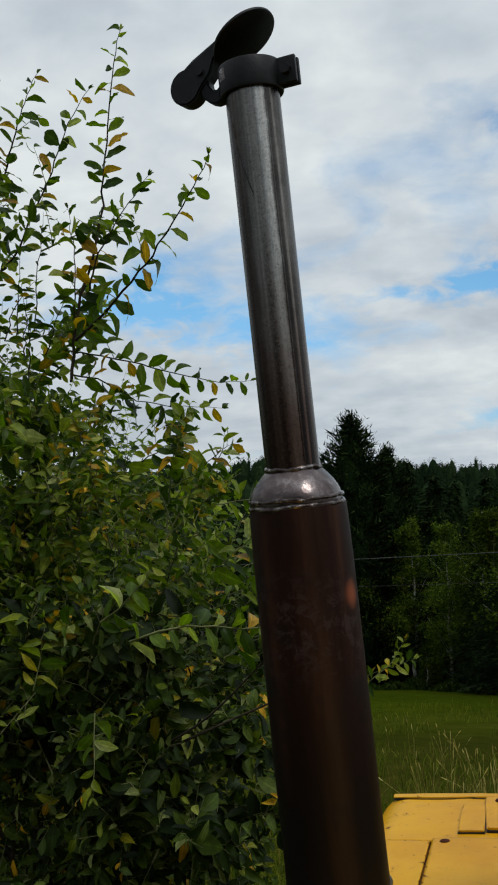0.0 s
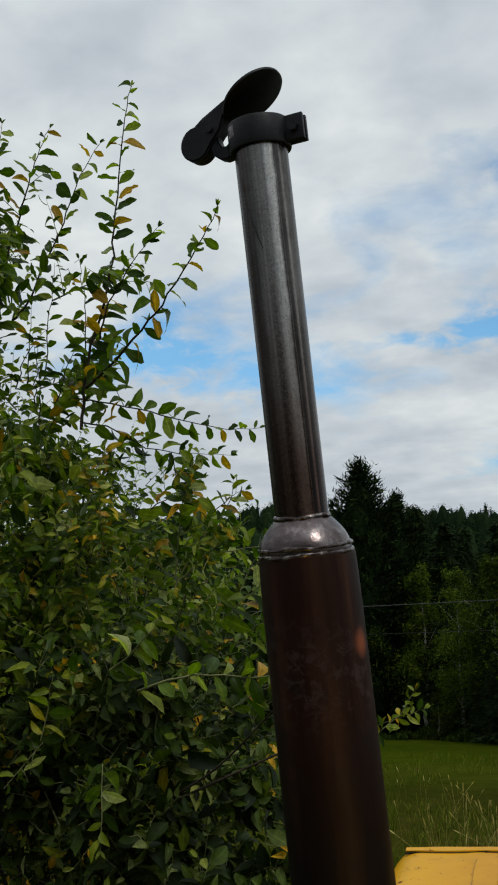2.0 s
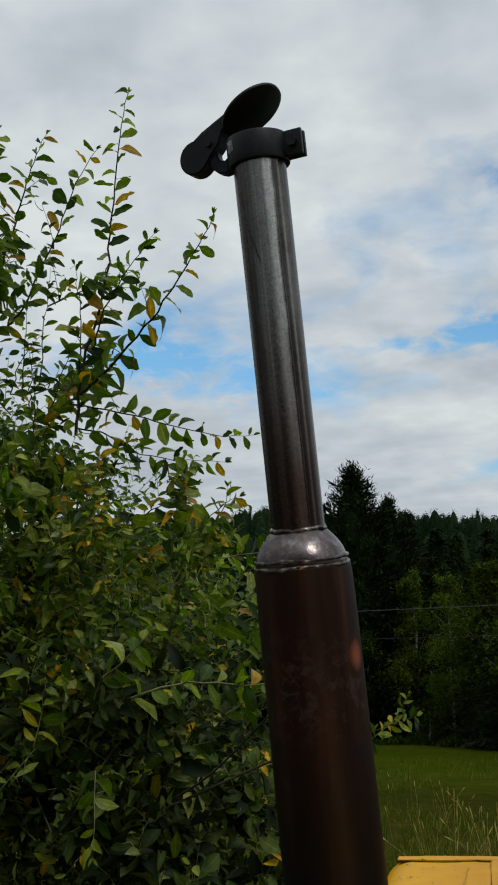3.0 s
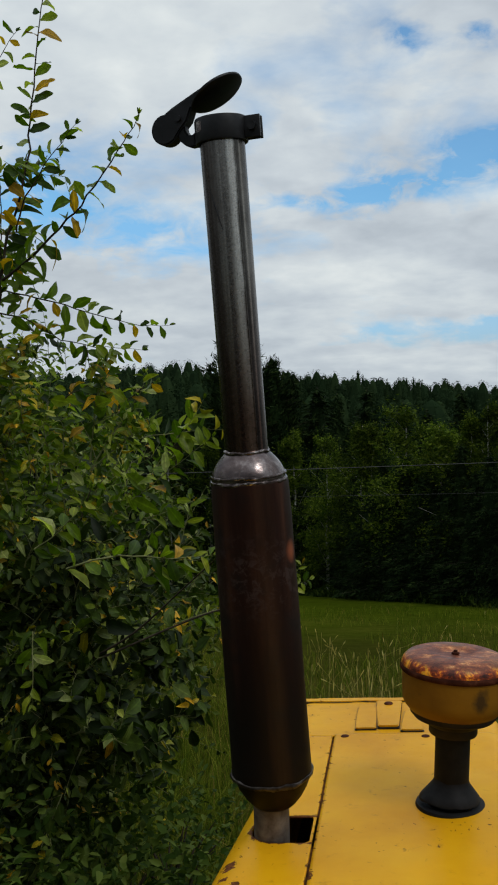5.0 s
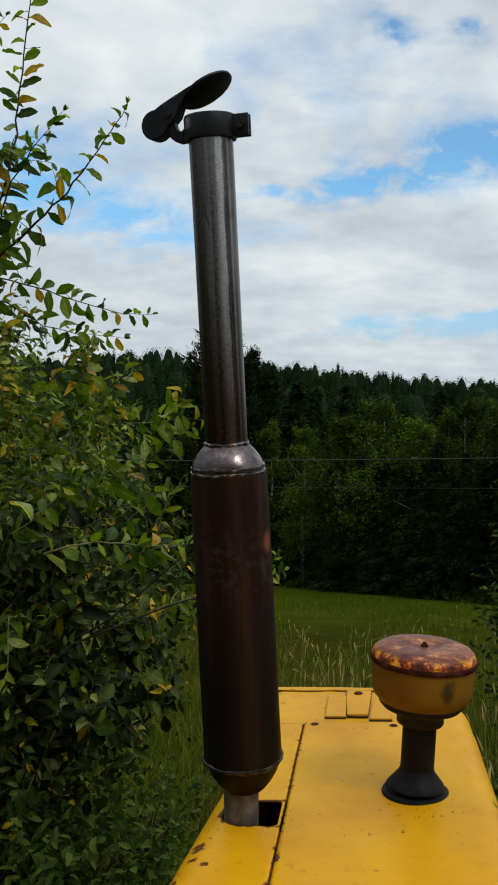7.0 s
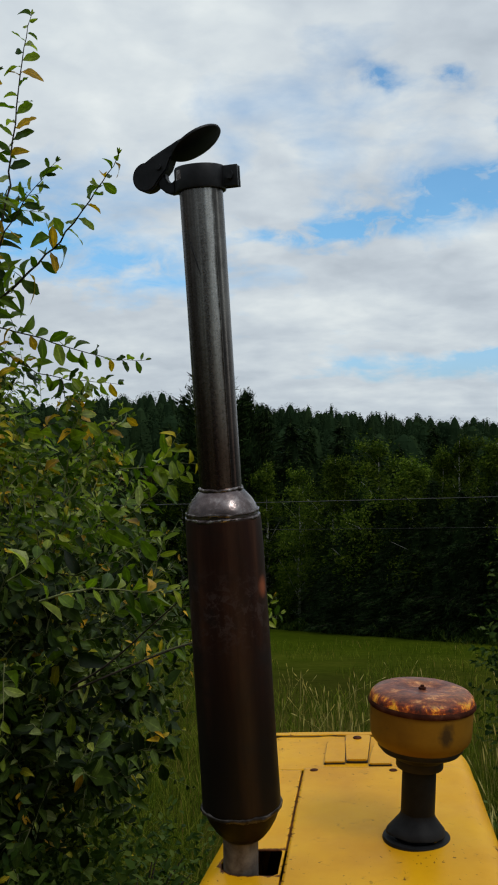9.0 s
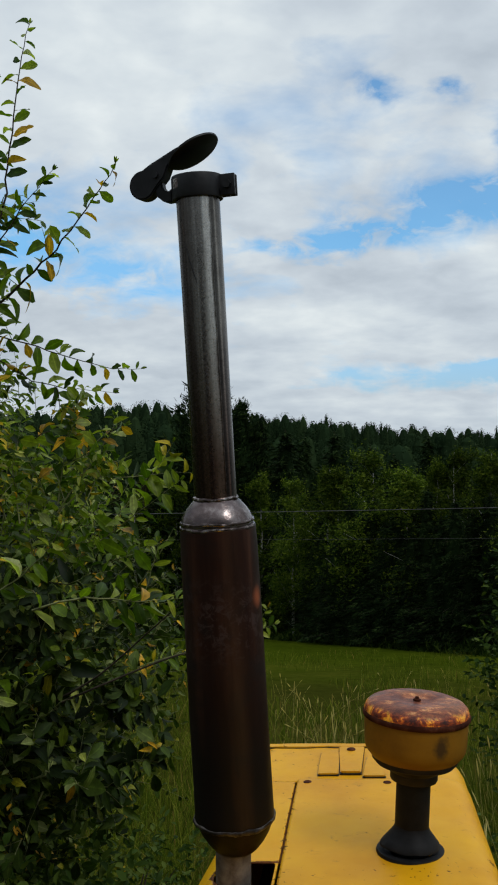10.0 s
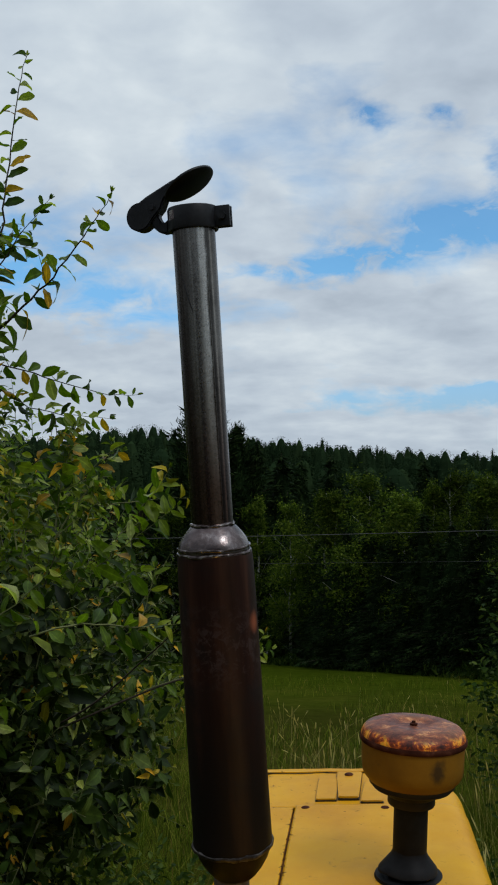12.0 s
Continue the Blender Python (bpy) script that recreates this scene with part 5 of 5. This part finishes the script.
    tagged(turned.make("yellowed_leaves", TURNED, bush, "yellow and orange autumn leaves"), kind="stuff")
    tagged(mass.make("foliage", WILLOW, bush, "mass of narrow green and yellowing leaves"), kind="stuff")


willow()


def shrub(x, y, height, wide, seed, label, sprays=2600, mat=None, size=1.0, broad=False):
    r = random.Random(seed)
    root = Vector((x, y, ground_z(x, y)))
    bush = thing("shrub", Matrix.Translation(root), label, "bush", "shrubs beside the meadow")
    wv, wf, mass = [], [], Leaves(seed)
    for i in range(26):
        a = math.tau * i / 26
        top = Vector((math.cos(a) * wide * r.uniform(0.2, 0.8), math.sin(a) * wide * r.uniform(0.2, 0.8), height * r.uniform(0.55, 0.98)))
        path = bend([Vector((r.uniform(-0.1, 0.1), r.uniform(-0.1, 0.1), -0.05)), top * 0.5 + Vector((0, 0, 0.1)), top], 8)
        tube_mesh(wv, wf, path, [0.014 * (1 - 0.85 * k / 8) for k in range(9)], 5)
    for i in range(sprays):
        d = Vector((r.gauss(0, 1), r.gauss(0, 1), r.gauss(0, 1))).normalized()
        k = r.uniform(0.4, 1.0) ** 0.5 * (1 + 0.25 * noise.noise(d * 2.2 + Vector((seed, 0, 0))))
        p = Vector((d.x * wide * k, d.y * wide * k, height * 0.52 + d.z * height * 0.5 * k))
        if p.z < 0.08:
            continue
        way = (d + Vector((r.uniform(-0.6, 0.6), r.uniform(-0.6, 0.6), r.uniform(0, 0.8)))).normalized()
        for j in range(9):
            q = p + way * 0.03 * size * j
            if broad:
                mass.leaf(q, way * 0.6 + Vector((r.gauss(0, 1), r.gauss(0, 1), r.gauss(0, 0.6))), Vector((r.gauss(0, 0.5), r.gauss(0, 0.5) - 0.2, 1)), r.uniform(0.03, 0.065) * size, r.uniform(0.016, 0.034) * size, r.uniform(0.0, 0.4), ((0.28, 0.44), (0.66, 0.42)))
                continue
            mass.small(q, way * 0.5 + Vector((r.gauss(0, 1), r.gauss(0, 1), r.gauss(0, 0.6))), Vector((r.gauss(0, 0.4), r.gauss(0, 0.4) - 0.2, 1)), r.uniform(0.03, 0.06) * size, r.uniform(0.018, 0.032) * size)
    tagged(raw("branch_mass", [tuple(q) for q in wv], wf, BARK, bush, "thin brown stems", True), kind="stuff")
    tagged(mass.make("foliage", mat or SHRUB, bush, "small dark green leaves"), kind="stuff")


shrub(2.90, 7.4, 2.40, 0.98, 31, "dark green leafy shrub standing in tall grass", 950, None, 1.35, True)
shrub(-0.78, 3.85, 0.72, 0.40, 33, "low leafy green weeds beside the tractor's nose", 230, BROADLEAF, 1.15, True)
shrub(-1.15, 3.55, 0.85, 0.50, 34, "low leafy green weeds under the willow", 300, BROADLEAF, 1.15, True)
shrub(-0.58, 4.7, 0.62, 0.36, 36, "low leafy green weeds in tall grass", 110, BROADLEAF, 1.0, True)
shrub(1.52, 4.75, 0.72, 0.36, 35, "low leafy green weeds in tall grass", 110, BROADLEAF, 1.1, True)
shrub(2.66, 5.8, 1.05, 0.50, 32, "low dark green shrub in tall grass")


def tall_grass():
    """Grass and seed stalks near the tractor, too many to count."""
    r = random.Random(5)
    v, f, sv, sf = [], [], [], []

    def blade(x, y, high, wide, lean, turn, v=v, f=f):
        z = ground_z(x, y) - 0.03
        k = len(v)
        dx, dy = math.cos(turn), math.sin(turn)
        wx, wy = -dy * wide, dx * wide
        for s, w in ((0, 1.0), (0.45, 0.85), (0.8, 0.5)):
            b = lean * s * s * high
            for side in (-1, 1):
                v.append((x + dx * b + side * wx * w, y + dy * b + side * wy * w, z + high * s * (1 - 0.25 * lean * s)))
        b = lean * high
        v.append((x + dx * b, y + dy * b, z + high * (1 - 0.3 * lean)))
        f.extend([(k, k + 1, k + 3, k + 2), (k + 2, k + 3, k + 5, k + 4), (k + 4, k + 5, k + 6)])

    def stalk(x, y, high, lean, turn):
        z = ground_z(x, y) - 0.03
        path = [Vector((x + math.cos(turn) * lean * high * s * s, y + math.sin(turn) * lean * high * s * s, z + high * s * (1 - 0.22 * lean * s))) for s in (0, 0.35, 0.7, 0.88, 1.0)]
        tube_mesh(sv, sf, path, [0.0012, 0.0011, 0.0010, 0.0009, 0.0008], 3)
        d = (path[-1] - path[-2]).normalized()
        n = r.uniform(0.06, 0.12)
        tube_mesh(sv, sf, [path[-1], path[-1] + d * n * 0.3, path[-1] + d * n * 0.75, path[-1] + d * n], [0.001, r.uniform(0.003, 0.0055), 0.0035, 0.0008], 5)

    def tuft(x, y, n, high, wide, lean):
        """Blades that fan out from one root."""
        for _ in range(n):
            a, d = r.uniform(0, math.tau), abs(r.gauss(0, 0.045))
            blade(x + math.cos(a) * d, y + math.sin(a) * d, high * r.uniform(0.45, 1.1), r.uniform(0.4, 1.0) * wide, lean * r.uniform(0.2, 1.3), a + r.gauss(0, 0.5))

    for _ in range(2900):
        y = 3.2 + 13.0 * r.random() ** 1.3
        x = r.uniform(-0.40, 0.36) * (y + 1.5)
        if y < 4.2 and -0.5 < x < 0.9:
            continue
        open_ground = y > 6.0 and -0.3 < x < 0.2 * y
        if open_ground and r.random() < 0.3:
            continue
        patch = noise.noise((x * 0.6, y * 0.6, 2.0))
        tuft(x, y, 14, (0.30 if open_ground else 0.85 if x > -0.3 else 1.0) * (0.46 + 0.28 * patch + r.uniform(-0.12, 0.2)), 0.0036, 0.7)
    for _ in range(9000):               # the meadow beyond, in loose tufts
        y = 12.0 + 26.0 * r.random() ** 1.2
        x = r.uniform(-0.14, 0.34) * y
        if noise.noise((x * 0.45, y * 0.25, 8.0)) < -0.12:
            continue
        blade(x, y, r.uniform(0.10, 0.34), r.uniform(0.004, 0.009), r.uniform(0.1, 0.9), r.uniform(0, math.tau))
    for _ in range(50):
        y = r.uniform(9.0, 22.0)
        stalk(r.uniform(-0.02, 0.27) * y, y, r.uniform(0.35, 0.75), r.uniform(0.0, 0.4), r.uniform(0, math.tau))
    for _ in range(65):
        y = r.uniform(5.5, 14.0)
        x = 0.02 * y + abs(r.gauss(0, 0.085)) * y
        stalk(x, y, min(r.uniform(0.45, 1.05), (0.035 * y + 0.70)), r.choice((r.uniform(0.0, 0.3), r.uniform(0.4, 0.9))), r.uniform(0, math.tau))
    for _ in range(48):                 # taller upright stalks in loose groups beyond the bonnet
        y = r.uniform(6.0, 9.5)
        x = (0.095 + 0.055 * noise.noise((y * 2.0, 4.0, 0))) * y + r.gauss(0, 0.10)
        stalk(x, y, r.uniform(0.75, 1.15), r.uniform(0.0, 0.22), r.uniform(0, math.tau))
    for _ in range(330):                # lush grass between the bush and the tractor
        y = r.uniform(3.3, 6.2)
        x = r.uniform(-0.30, -0.08) * y
        tuft(x, y, 16, r.uniform(0.25, 0.62), 0.0042, r.uniform(0.5, 1.3))
    for _ in range(260):                # long bent blades that lean over behind the bonnet
        y = r.uniform(3.6, 6.5)
        x = r.uniform(-0.02, 0.20) * y
        blade(x, y, r.uniform(0.45, 0.85) + 0.05 * (y - 4), r.uniform(0.002, 0.004), r.uniform(0.4, 1.1), r.uniform(0, math.tau), *((sv, sf) if r.random() < 0.08 else (v, f)))
    for _ in range(230):                # rank grass to the right of the bonnet
        y = r.uniform(3.4, 6.2)
        tuft(r.uniform(0.22, 0.37) * y, y, 14, r.uniform(0.45, 0.95), 0.0036, r.uniform(0.2, 0.7))
    for _ in range(130):
        y = r.uniform(5.6, 6.6)
        tuft(r.uniform(0.27, 0.37) * y, y, 14, r.uniform(0.55, 1.05), 0.0042, r.uniform(0.2, 0.6))
    for _ in range(60):
        y = r.uniform(4.0, 9.0)
        stalk(r.uniform(0.24, 0.34) * y, y, r.uniform(0.6, 1.2), r.uniform(0.0, 0.3), r.uniform(0, math.tau))
    tagged(raw("tall_grass", [tuple(q) for q in v], f, GRASS), "tall uncut green meadow grass", "grass", kind="stuff")
    tagged(raw("seed_stalks", [tuple(q) for q in sv], sf, STRAW), "pale dry grass stalks with seed heads", "grass", kind="stuff")


tall_grass()


# ---- the wood ----
def spruce(high, seed, thick=1.0, power=0.8, rise=0.0, ragged=0.2):
    """A conifer: tapered trunk, whorls of boughs hung with ragged sprays."""
    r = random.Random(seed)
    tree = thing("spruce_tree", pose(0, 0, 0), "dark green spruce at the wood's edge", "tree", "trees of the wood")
    tv, tf, crown = [], [], Leaves(seed)
    tube_mesh(tv, tf, [Vector((0.06 * high * 0.1 * noise.noise((seed, i * 0.4, 0)), 0, high * i / 8 - 0.3 * (i == 0))) for i in range(9)], [0.013 * high * (1 - 0.95 * i / 8) for i in range(9)], 7)
    wide = lambda k: high * 0.215 * thick * max(0.0, 1 - k) ** power * (min(1.0, 0.2 + 7 * (1 - k)) if rise else 1.0)
    curve = lambda k: (0.16 + rise) * k - 0.34 * k * k + 0.16 * k ** 4
    whorls = int(high * 3.9)
    for w in range(whorls):
        s = (w + r.random() * 0.7) / whorls
        z = high * (0.05 + 0.93 * s)
        reach = wide(s) * r.uniform(0.95 - ragged, 1.0 + ragged) + 0.12
        n = max(4, int(7 - 3 * s))
        for b in range(n):
            a = math.tau * (b + r.random() * 0.8) / n
            l = reach * r.uniform(0.75 - ragged, 0.95 + ragged)
            pts = [Vector((math.cos(a) * l * k, math.sin(a) * l * k, z + l * curve(k))) for k in (0, 0.5, 1.0)]
            if l > 0.9:
                tube_mesh(tv, tf, pts, [0.012 * l + 0.008, 0.006 * l + 0.005, 0.004], 3)
            steps = max(3, int(l / 0.17))
            for i in range(1, steps + 1):
                k = i / steps
                p = Vector((math.cos(a) * l * k, math.sin(a) * l * k, z + l * curve(k)))
                across = Vector((-math.sin(a), math.cos(a), 0)) * l * 0.28 * (1 - 0.6 * k)
                for side in (-1, 0, 1):
                    for _ in range(2):
                        at = p + across * side * r.uniform(0.3, 1.0) + Vector((r.uniform(-0.12, 0.12), r.uniform(-0.12, 0.12), r.uniform(-0.24, 0.10)))
                        crown.needles(at, Vector((math.cos(a), math.sin(a), -0.25 + 2 * rise)) + across * side * 0.8, r.uniform(0.20, 0.40))
    for i in range(10):
        crown.clump(Vector((0, 0, high * (0.93 + 0.0075 * i))), 0.16, 3)
    if rise:                        # upturned pads that round the crown off
        for _ in range(760):
            k, a = 1 - r.random() ** 0.8, r.uniform(0, math.tau)
            pad = Vector((math.cos(a), math.sin(a), 0)) * wide(k) * r.uniform(0.55, 0.98) + Vector((0, 0, high * k))
            for _ in range(14):
                crown.needles(pad + Vector((r.gauss(0, 0.16), r.gauss(0, 0.16), r.gauss(0, 0.10))), Vector((math.cos(a) * 0.5, math.sin(a) * 0.5, 1.0)), r.uniform(0.14, 0.28))
    for _ in range(1300):           # loose sprays that fill the gaps between the whorls
        k = 1 - r.random() ** 0.65
        w = wide(k) * math.sqrt(r.uniform(0.2, 1.0)) * r.uniform(0.7, 1.05)
        a = r.uniform(0, math.tau)
        crown.needles(Vector((math.cos(a) * w, math.sin(a) * w, high * (0.06 + 0.92 * k) - 0.2 * w)), Vector((math.cos(a), math.sin(a), r.uniform(-0.6, 0.5))), r.uniform(0.16, 0.32))
    # the dense heart of the crown
    heart = [high * (0.10 + 0.85 * i / 9) for i in range(10)]
    tube_mesh(crown.v, crown.f, [Vector((0, 0, h)) for h in heart], [wide(h / high) * 0.5 * r.uniform(0.8, 1.15) for h in heart], 9)
    raw("trunk", [tuple(q) for q in tv], tf, BARK, tree, "", True)
    tagged(crown.make("crown", SPRUCE, tree, "dark drooping needled boughs"), kind="stuff")
    return tree


def birch(high, seed):
    """A broad-leaved tree: forked limbs and many small ragged sprays with gaps between."""
    r = random.Random(seed)
    tree = thing("birch_tree", pose(0, 0, 0), "light green broad-leaved tree at the wood's edge", "tree", "trees of the wood")
    tv, tf, crown = [], [], Leaves(seed)
    trunk = [Vector((0.25 * noise.noise((seed, i * 0.5, 0)), 0.25 * noise.noise((seed, i * 0.5, 9)), high * 0.92 * i / 8 - 0.3 * (i == 0))) for i in range(9)]
    tube_mesh(tv, tf, trunk, [0.012 * high * (1 - 0.93 * i / 8) for i in range(9)], 7)
    lean = [r.uniform(0.6, 1.25) for _ in range(9)]
    for b in range(int(high * 5.0)):
        s = r.uniform(0.08, 0.97)
        base = trunk[min(8, int(s * 8))].lerp(trunk[min(8, int(s * 8) + 1)], s * 8 % 1)
        a = r.uniform(0, math.tau)
        lobe = lean[int(a / math.tau * 9)] * r.uniform(0.75, 1.15)
        reach = high * 0.36 * min(1.0, 0.45 + 2.2 * s) * (1.03 - s) ** 0.75 * lobe * r.uniform(0.55, 1.0)
        tip = base + Vector((math.cos(a) * reach, math.sin(a) * reach, reach * r.uniform(0.5, 1.3)))
        path = bend([base, base.lerp(tip, 0.5) + Vector((0, 0, 0.1 * reach)), tip], 5)
        tube_mesh(tv, tf, path[:5], [(0.004 * reach + 0.003) * (1 - 0.2 * i) + 0.002 for i in range(5)], 4)
        for c in range(7):
            heart = path[0].lerp(tip, r.uniform(0.35, 1.08)) + Vector((r.gauss(0, 1), r.gauss(0, 1), r.gauss(0, 1))) * (0.10 * reach + 0.04)
            puff = r.uniform(0.12, 0.34) * (1.1 - 0.5 * s)
            for i in range(int(300 * puff)):
                crown.clump(heart + Vector((r.gauss(0, 0.8), r.gauss(0, 0.8), r.gauss(0, 1.0))) * puff, r.uniform(0.09, 0.19), 1)
    raw("trunk", [tuple(q) for q in tv], tf, BIRCHBARK, tree, "pale trunk and limbs", True)
    tagged(crown.make("crown", BIRCH, tree, "loose light green foliage"), kind="stuff")
    return tree


def edge_y(slope_x):
    """How far off the wood's edge lies in a direction x/y from the tractor."""
    return 57.0 / (1 + 2.04 * max(slope_x, 0.0))


def plant(make, used, slope_x, behind, top, r, stretch=1.0):
    """A copy of a tree that stands behind the edge, its top at the given slope over the eye."""
    y = edge_y(slope_x) + behind
    x = slope_x * y
    z = ground_z(x, y)
    high = EYE + top * y - z
    ob = make
    if used.get(ob.name):
        ob = copy_thing(make, pose(0, 0, 0))
    used[make.name] = True
    k = high / make["height"]
    ob.matrix_basis = pose(x, y, z, 0, 0, r.uniform(0, 360)) @ Matrix.Diagonal((k * stretch, k * stretch, k, 1))
    return ob


def wood():
    r = random.Random(77)
    spruces, birches = [], []
    for i in range(5):
        t = spruce(11.0, 100 + i, (0.9, 1.1, 0.8, 1.0, 1.15)[i], *((0.55, 0.45, 0.16) if i == 4 else (0.8, 0.0, 0.2)))
        t["height"] = 11.0
        spruces.append(t)
    for i in range(3):
        t = birch(8.5, 200 + i)
        t["height"] = 8.5
        birches.append(t)
    used = {}
    # landmark: the tall spruce with its smaller neighbour
    plant(spruces[4], used, -0.0438, 4.0, 0.078, r, 1.15)
    plant(spruces[4], used, -0.008, 5.0, 0.043, r, 0.95)
    plant(spruces[2], used, 0.012, 7.0, 0.030, r)
    k = 0
    for i in range(22):                 # the tall ranks behind
        s = -0.34 + 0.031 * i + r.uniform(-0.006, 0.006)
        plant(spruces[(i * 3 + 1) % 4], used, s, r.uniform(9, 20), 0.006 - 0.04 * max(s, 0) - (0.022 if -0.22 < s < -0.055 else 0) + r.uniform(-0.014, 0.010), r, r.uniform(1.0, 1.4))
    for i in range(16):                 # spruces in the second rank
        s = -0.20 + 0.034 * i + r.uniform(-0.008, 0.008)
        plant(spruces[(i * 7 + 2) % 4], used, s, r.uniform(4, 7), -0.030 + r.uniform(-0.02, 0.012), r, r.uniform(1.0, 1.25))
    for i, (s, top) in enumerate(((-0.29, -0.03), (-0.21, -0.02), (-0.12, -0.04), (-0.075, -0.035), (0.02, -0.030), (0.045, -0.028), (0.072, -0.014), (0.10, -0.020), (0.135, 0.004), (0.165, -0.006), (0.19, 0.002), (0.215, 0.008), (0.245, 0.002), (0.28, -0.004), (0.32, -0.010))):
        plant(birches[(i * 2 + 1) % 3], used, s + r.uniform(-0.012, 0.012), r.uniform(1.5, 3.5), top + r.uniform(-0.012, 0.008), r, r.uniform(0.85, 1.25))
    for i, (s, top) in enumerate(((0.075, -0.080), (0.105, -0.064), (0.130, -0.056), (0.155, -0.064), (0.185, -0.048), (0.215, -0.058), (0.25, -0.052), (0.28, -0.06), (0.31, -0.055),
                                  (0.092, -0.088), (0.118, -0.075), (0.143, -0.080), (0.170, -0.072), (0.200, -0.076), (0.232, -0.070))):
        plant(spruces[i % 4], used, s, 0.6 if i < 9 else 0.1, top, r, 1.35)
    for i in range(4):                  # young growth along the edge
        s = -0.16 + 0.06 * i + r.uniform(-0.01, 0.01)
        plant(birches[(i + 1) % 3], used, s, -0.6, -0.155 + r.uniform(-0.02, 0.02), r, 1.5)
    for t in spruces + birches:
        del t["height"]


wood()


def edge_weeds():
    """Tall weeds and saplings where the meadow runs into the wood."""
    r = random.Random(41)
    mass = Leaves(41)
    for _ in range(5200):
        s = r.uniform(-0.16, 0.33)
        y = edge_y(s) + r.gauss(-0.9, 0.55) + 0.5 * noise.noise((s * 40, 0, 0))
        x = s * y
        tall = (0.15 + 0.7 * max(0.0, 0.35 + noise.noise((s * 55, 1.0, 0)))) * r.uniform(0.3, 1.0)
        for k in range(3):
            mass.needles(Vector((x + r.uniform(-0.1, 0.1), y, ground_z(x, y) + tall * (0.2 + 0.36 * k))), Vector((r.uniform(-0.6, 0.6), 0, 1)), r.uniform(0.18, 0.36))
    weeds = thing("edge_weeds", pose(0, 0, 0), "tall green weeds along the wood's edge", "weeds", kind="stuff")
    mass.make("weed_mass", SHRUB, weeds)


edge_weeds()


def far_wood():
    """The ridge beyond, as one mass of small spruces."""
    r = random.Random(9)
    mass = Leaves(9)
    tv, tf = [], []
    for i in range(640):
        s = r.uniform(-0.40, 0.36)
        y = r.uniform(120, 165) if i % 4 == 0 else r.uniform(190, 285)
        x = s * y
        z = ground_z(x, y)
        shape = r.choice(("spire", "spire", "dome", "pine")) if s > -0.06 else r.choice(("spire", "dome", "dome", "dome", "dome", "pine"))
        top = 0.0375 - 0.075 * max(s + 0.05, 0) + 0.009 * math.exp(-((s + 0.12) / 0.045) ** 2) + 0.004 * noise.noise((s * 14, 0, 0)) + 0.003 * noise.noise((s * 60, 3, 0)) - 0.001 - 0.013 * r.random() ** 0.7
        top += (r.uniform(0.003, 0.008) if shape == "spire" and r.random() < 0.16 else 0) - (0.016 if i % 4 == 0 else 0)
        high = EYE + top * y - z
        wide = r.uniform(1.9, 3.3) if shape == "spire" else r.uniform(2.4, 4.2)
        tube_mesh(tv, tf, [Vector((x, y, z - 0.3)), Vector((x, y, z + high * 0.98))], [0.2, 0.03], 3)

        def girth(k):
            if shape == "spire":
                return wide * (1 - k) ** 0.75
            return 1.25 * wide * math.sqrt(max(0.0, 1 - k ** (1.5 if shape == "dome" else 1.3)))
        rings = [0.0, 0.25, 0.5, 0.7, 0.85, 0.94, 1.0]
        tube_mesh(mass.v, mass.f, [Vector((x, y, z + high * (0.50 + 0.48 * k))) for k in rings], [(0.46 if shape == "spire" else 0.48) * girth(k) * r.uniform(0.75, 1.1) + 0.02 for k in rings], 6)
        knots = [(r.uniform(0, math.tau), r.uniform(0.35, 1.0)) for _ in range(7)]
        for _ in range(430):
            k = 1 - r.random() ** 1.05
            a = r.uniform(0, math.tau)
            if shape == "pine":                 # foliage gathered in pads with gaps between
                a, k = r.choice(knots)
                a, k = a + r.gauss(0, 0.5), min(0.99, max(0.0, k + r.gauss(0, 0.07)))
            q = math.sqrt(r.uniform(0.25, 1.0)) * girth(k) * (0.65 + 0.5 * math.sin(k * high * 1.9 + i) ** 2 if shape == "spire" else r.uniform(0.85, 1.1)) + 0.05
            mass.clump(Vector((x + math.cos(a) * q, y + math.sin(a) * q, z + high * (0.50 + 0.50 * k))), r.uniform(0.5, 0.95) * (1.1 - 0.75 * k), 1)
    base = thing("far_wood", pose(0, 0, 0), "dark ridge of distant spruce wood", "forest", kind="stuff")
    raw("trunks", [tuple(q) for q in tv], tf, BARK, base)
    mass.make("crowns", FARWOOD, base)


far_wood()


# ---- the overhead line across the meadow ----
def power_line():
    y = 30.0
    line = thing("power_line", pose(0, y, ground_z(0, y)), "overhead line of two wires on wooden poles", "power line")
    z0 = ground_z(0, y)
    for x in (-34.0, 34.0):
        g = ground_z(x, y) - z0
        bm = lathe([(0.13, g - 0.4), (0.125, g + 2), (0.10, 7.4), (0.0, 7.45)], 14, 0.03)
        bm.transform(Matrix.Translation((x, 0, 0)))
        part("pole", bm, POLEWOOD, line, "grey wooden pole")
    for dz, tilt, rad in ((-0.0722, 0.0158, 0.0085), (-0.1003, 0.002, 0.003)):
        level = EYE + dz * y - z0
        v, f = [], []
        pts = [Vector((x, -0.12, level + tilt * x + 0.0004 * x * x)) for x in [-34 + 68 * i / 60 for i in range(61)]]
        tube_mesh(v, f, pts, [rad] * 61, 6)
        raw("wire", v, f, WIRE, line, "grey overhead wire", True)


power_line()
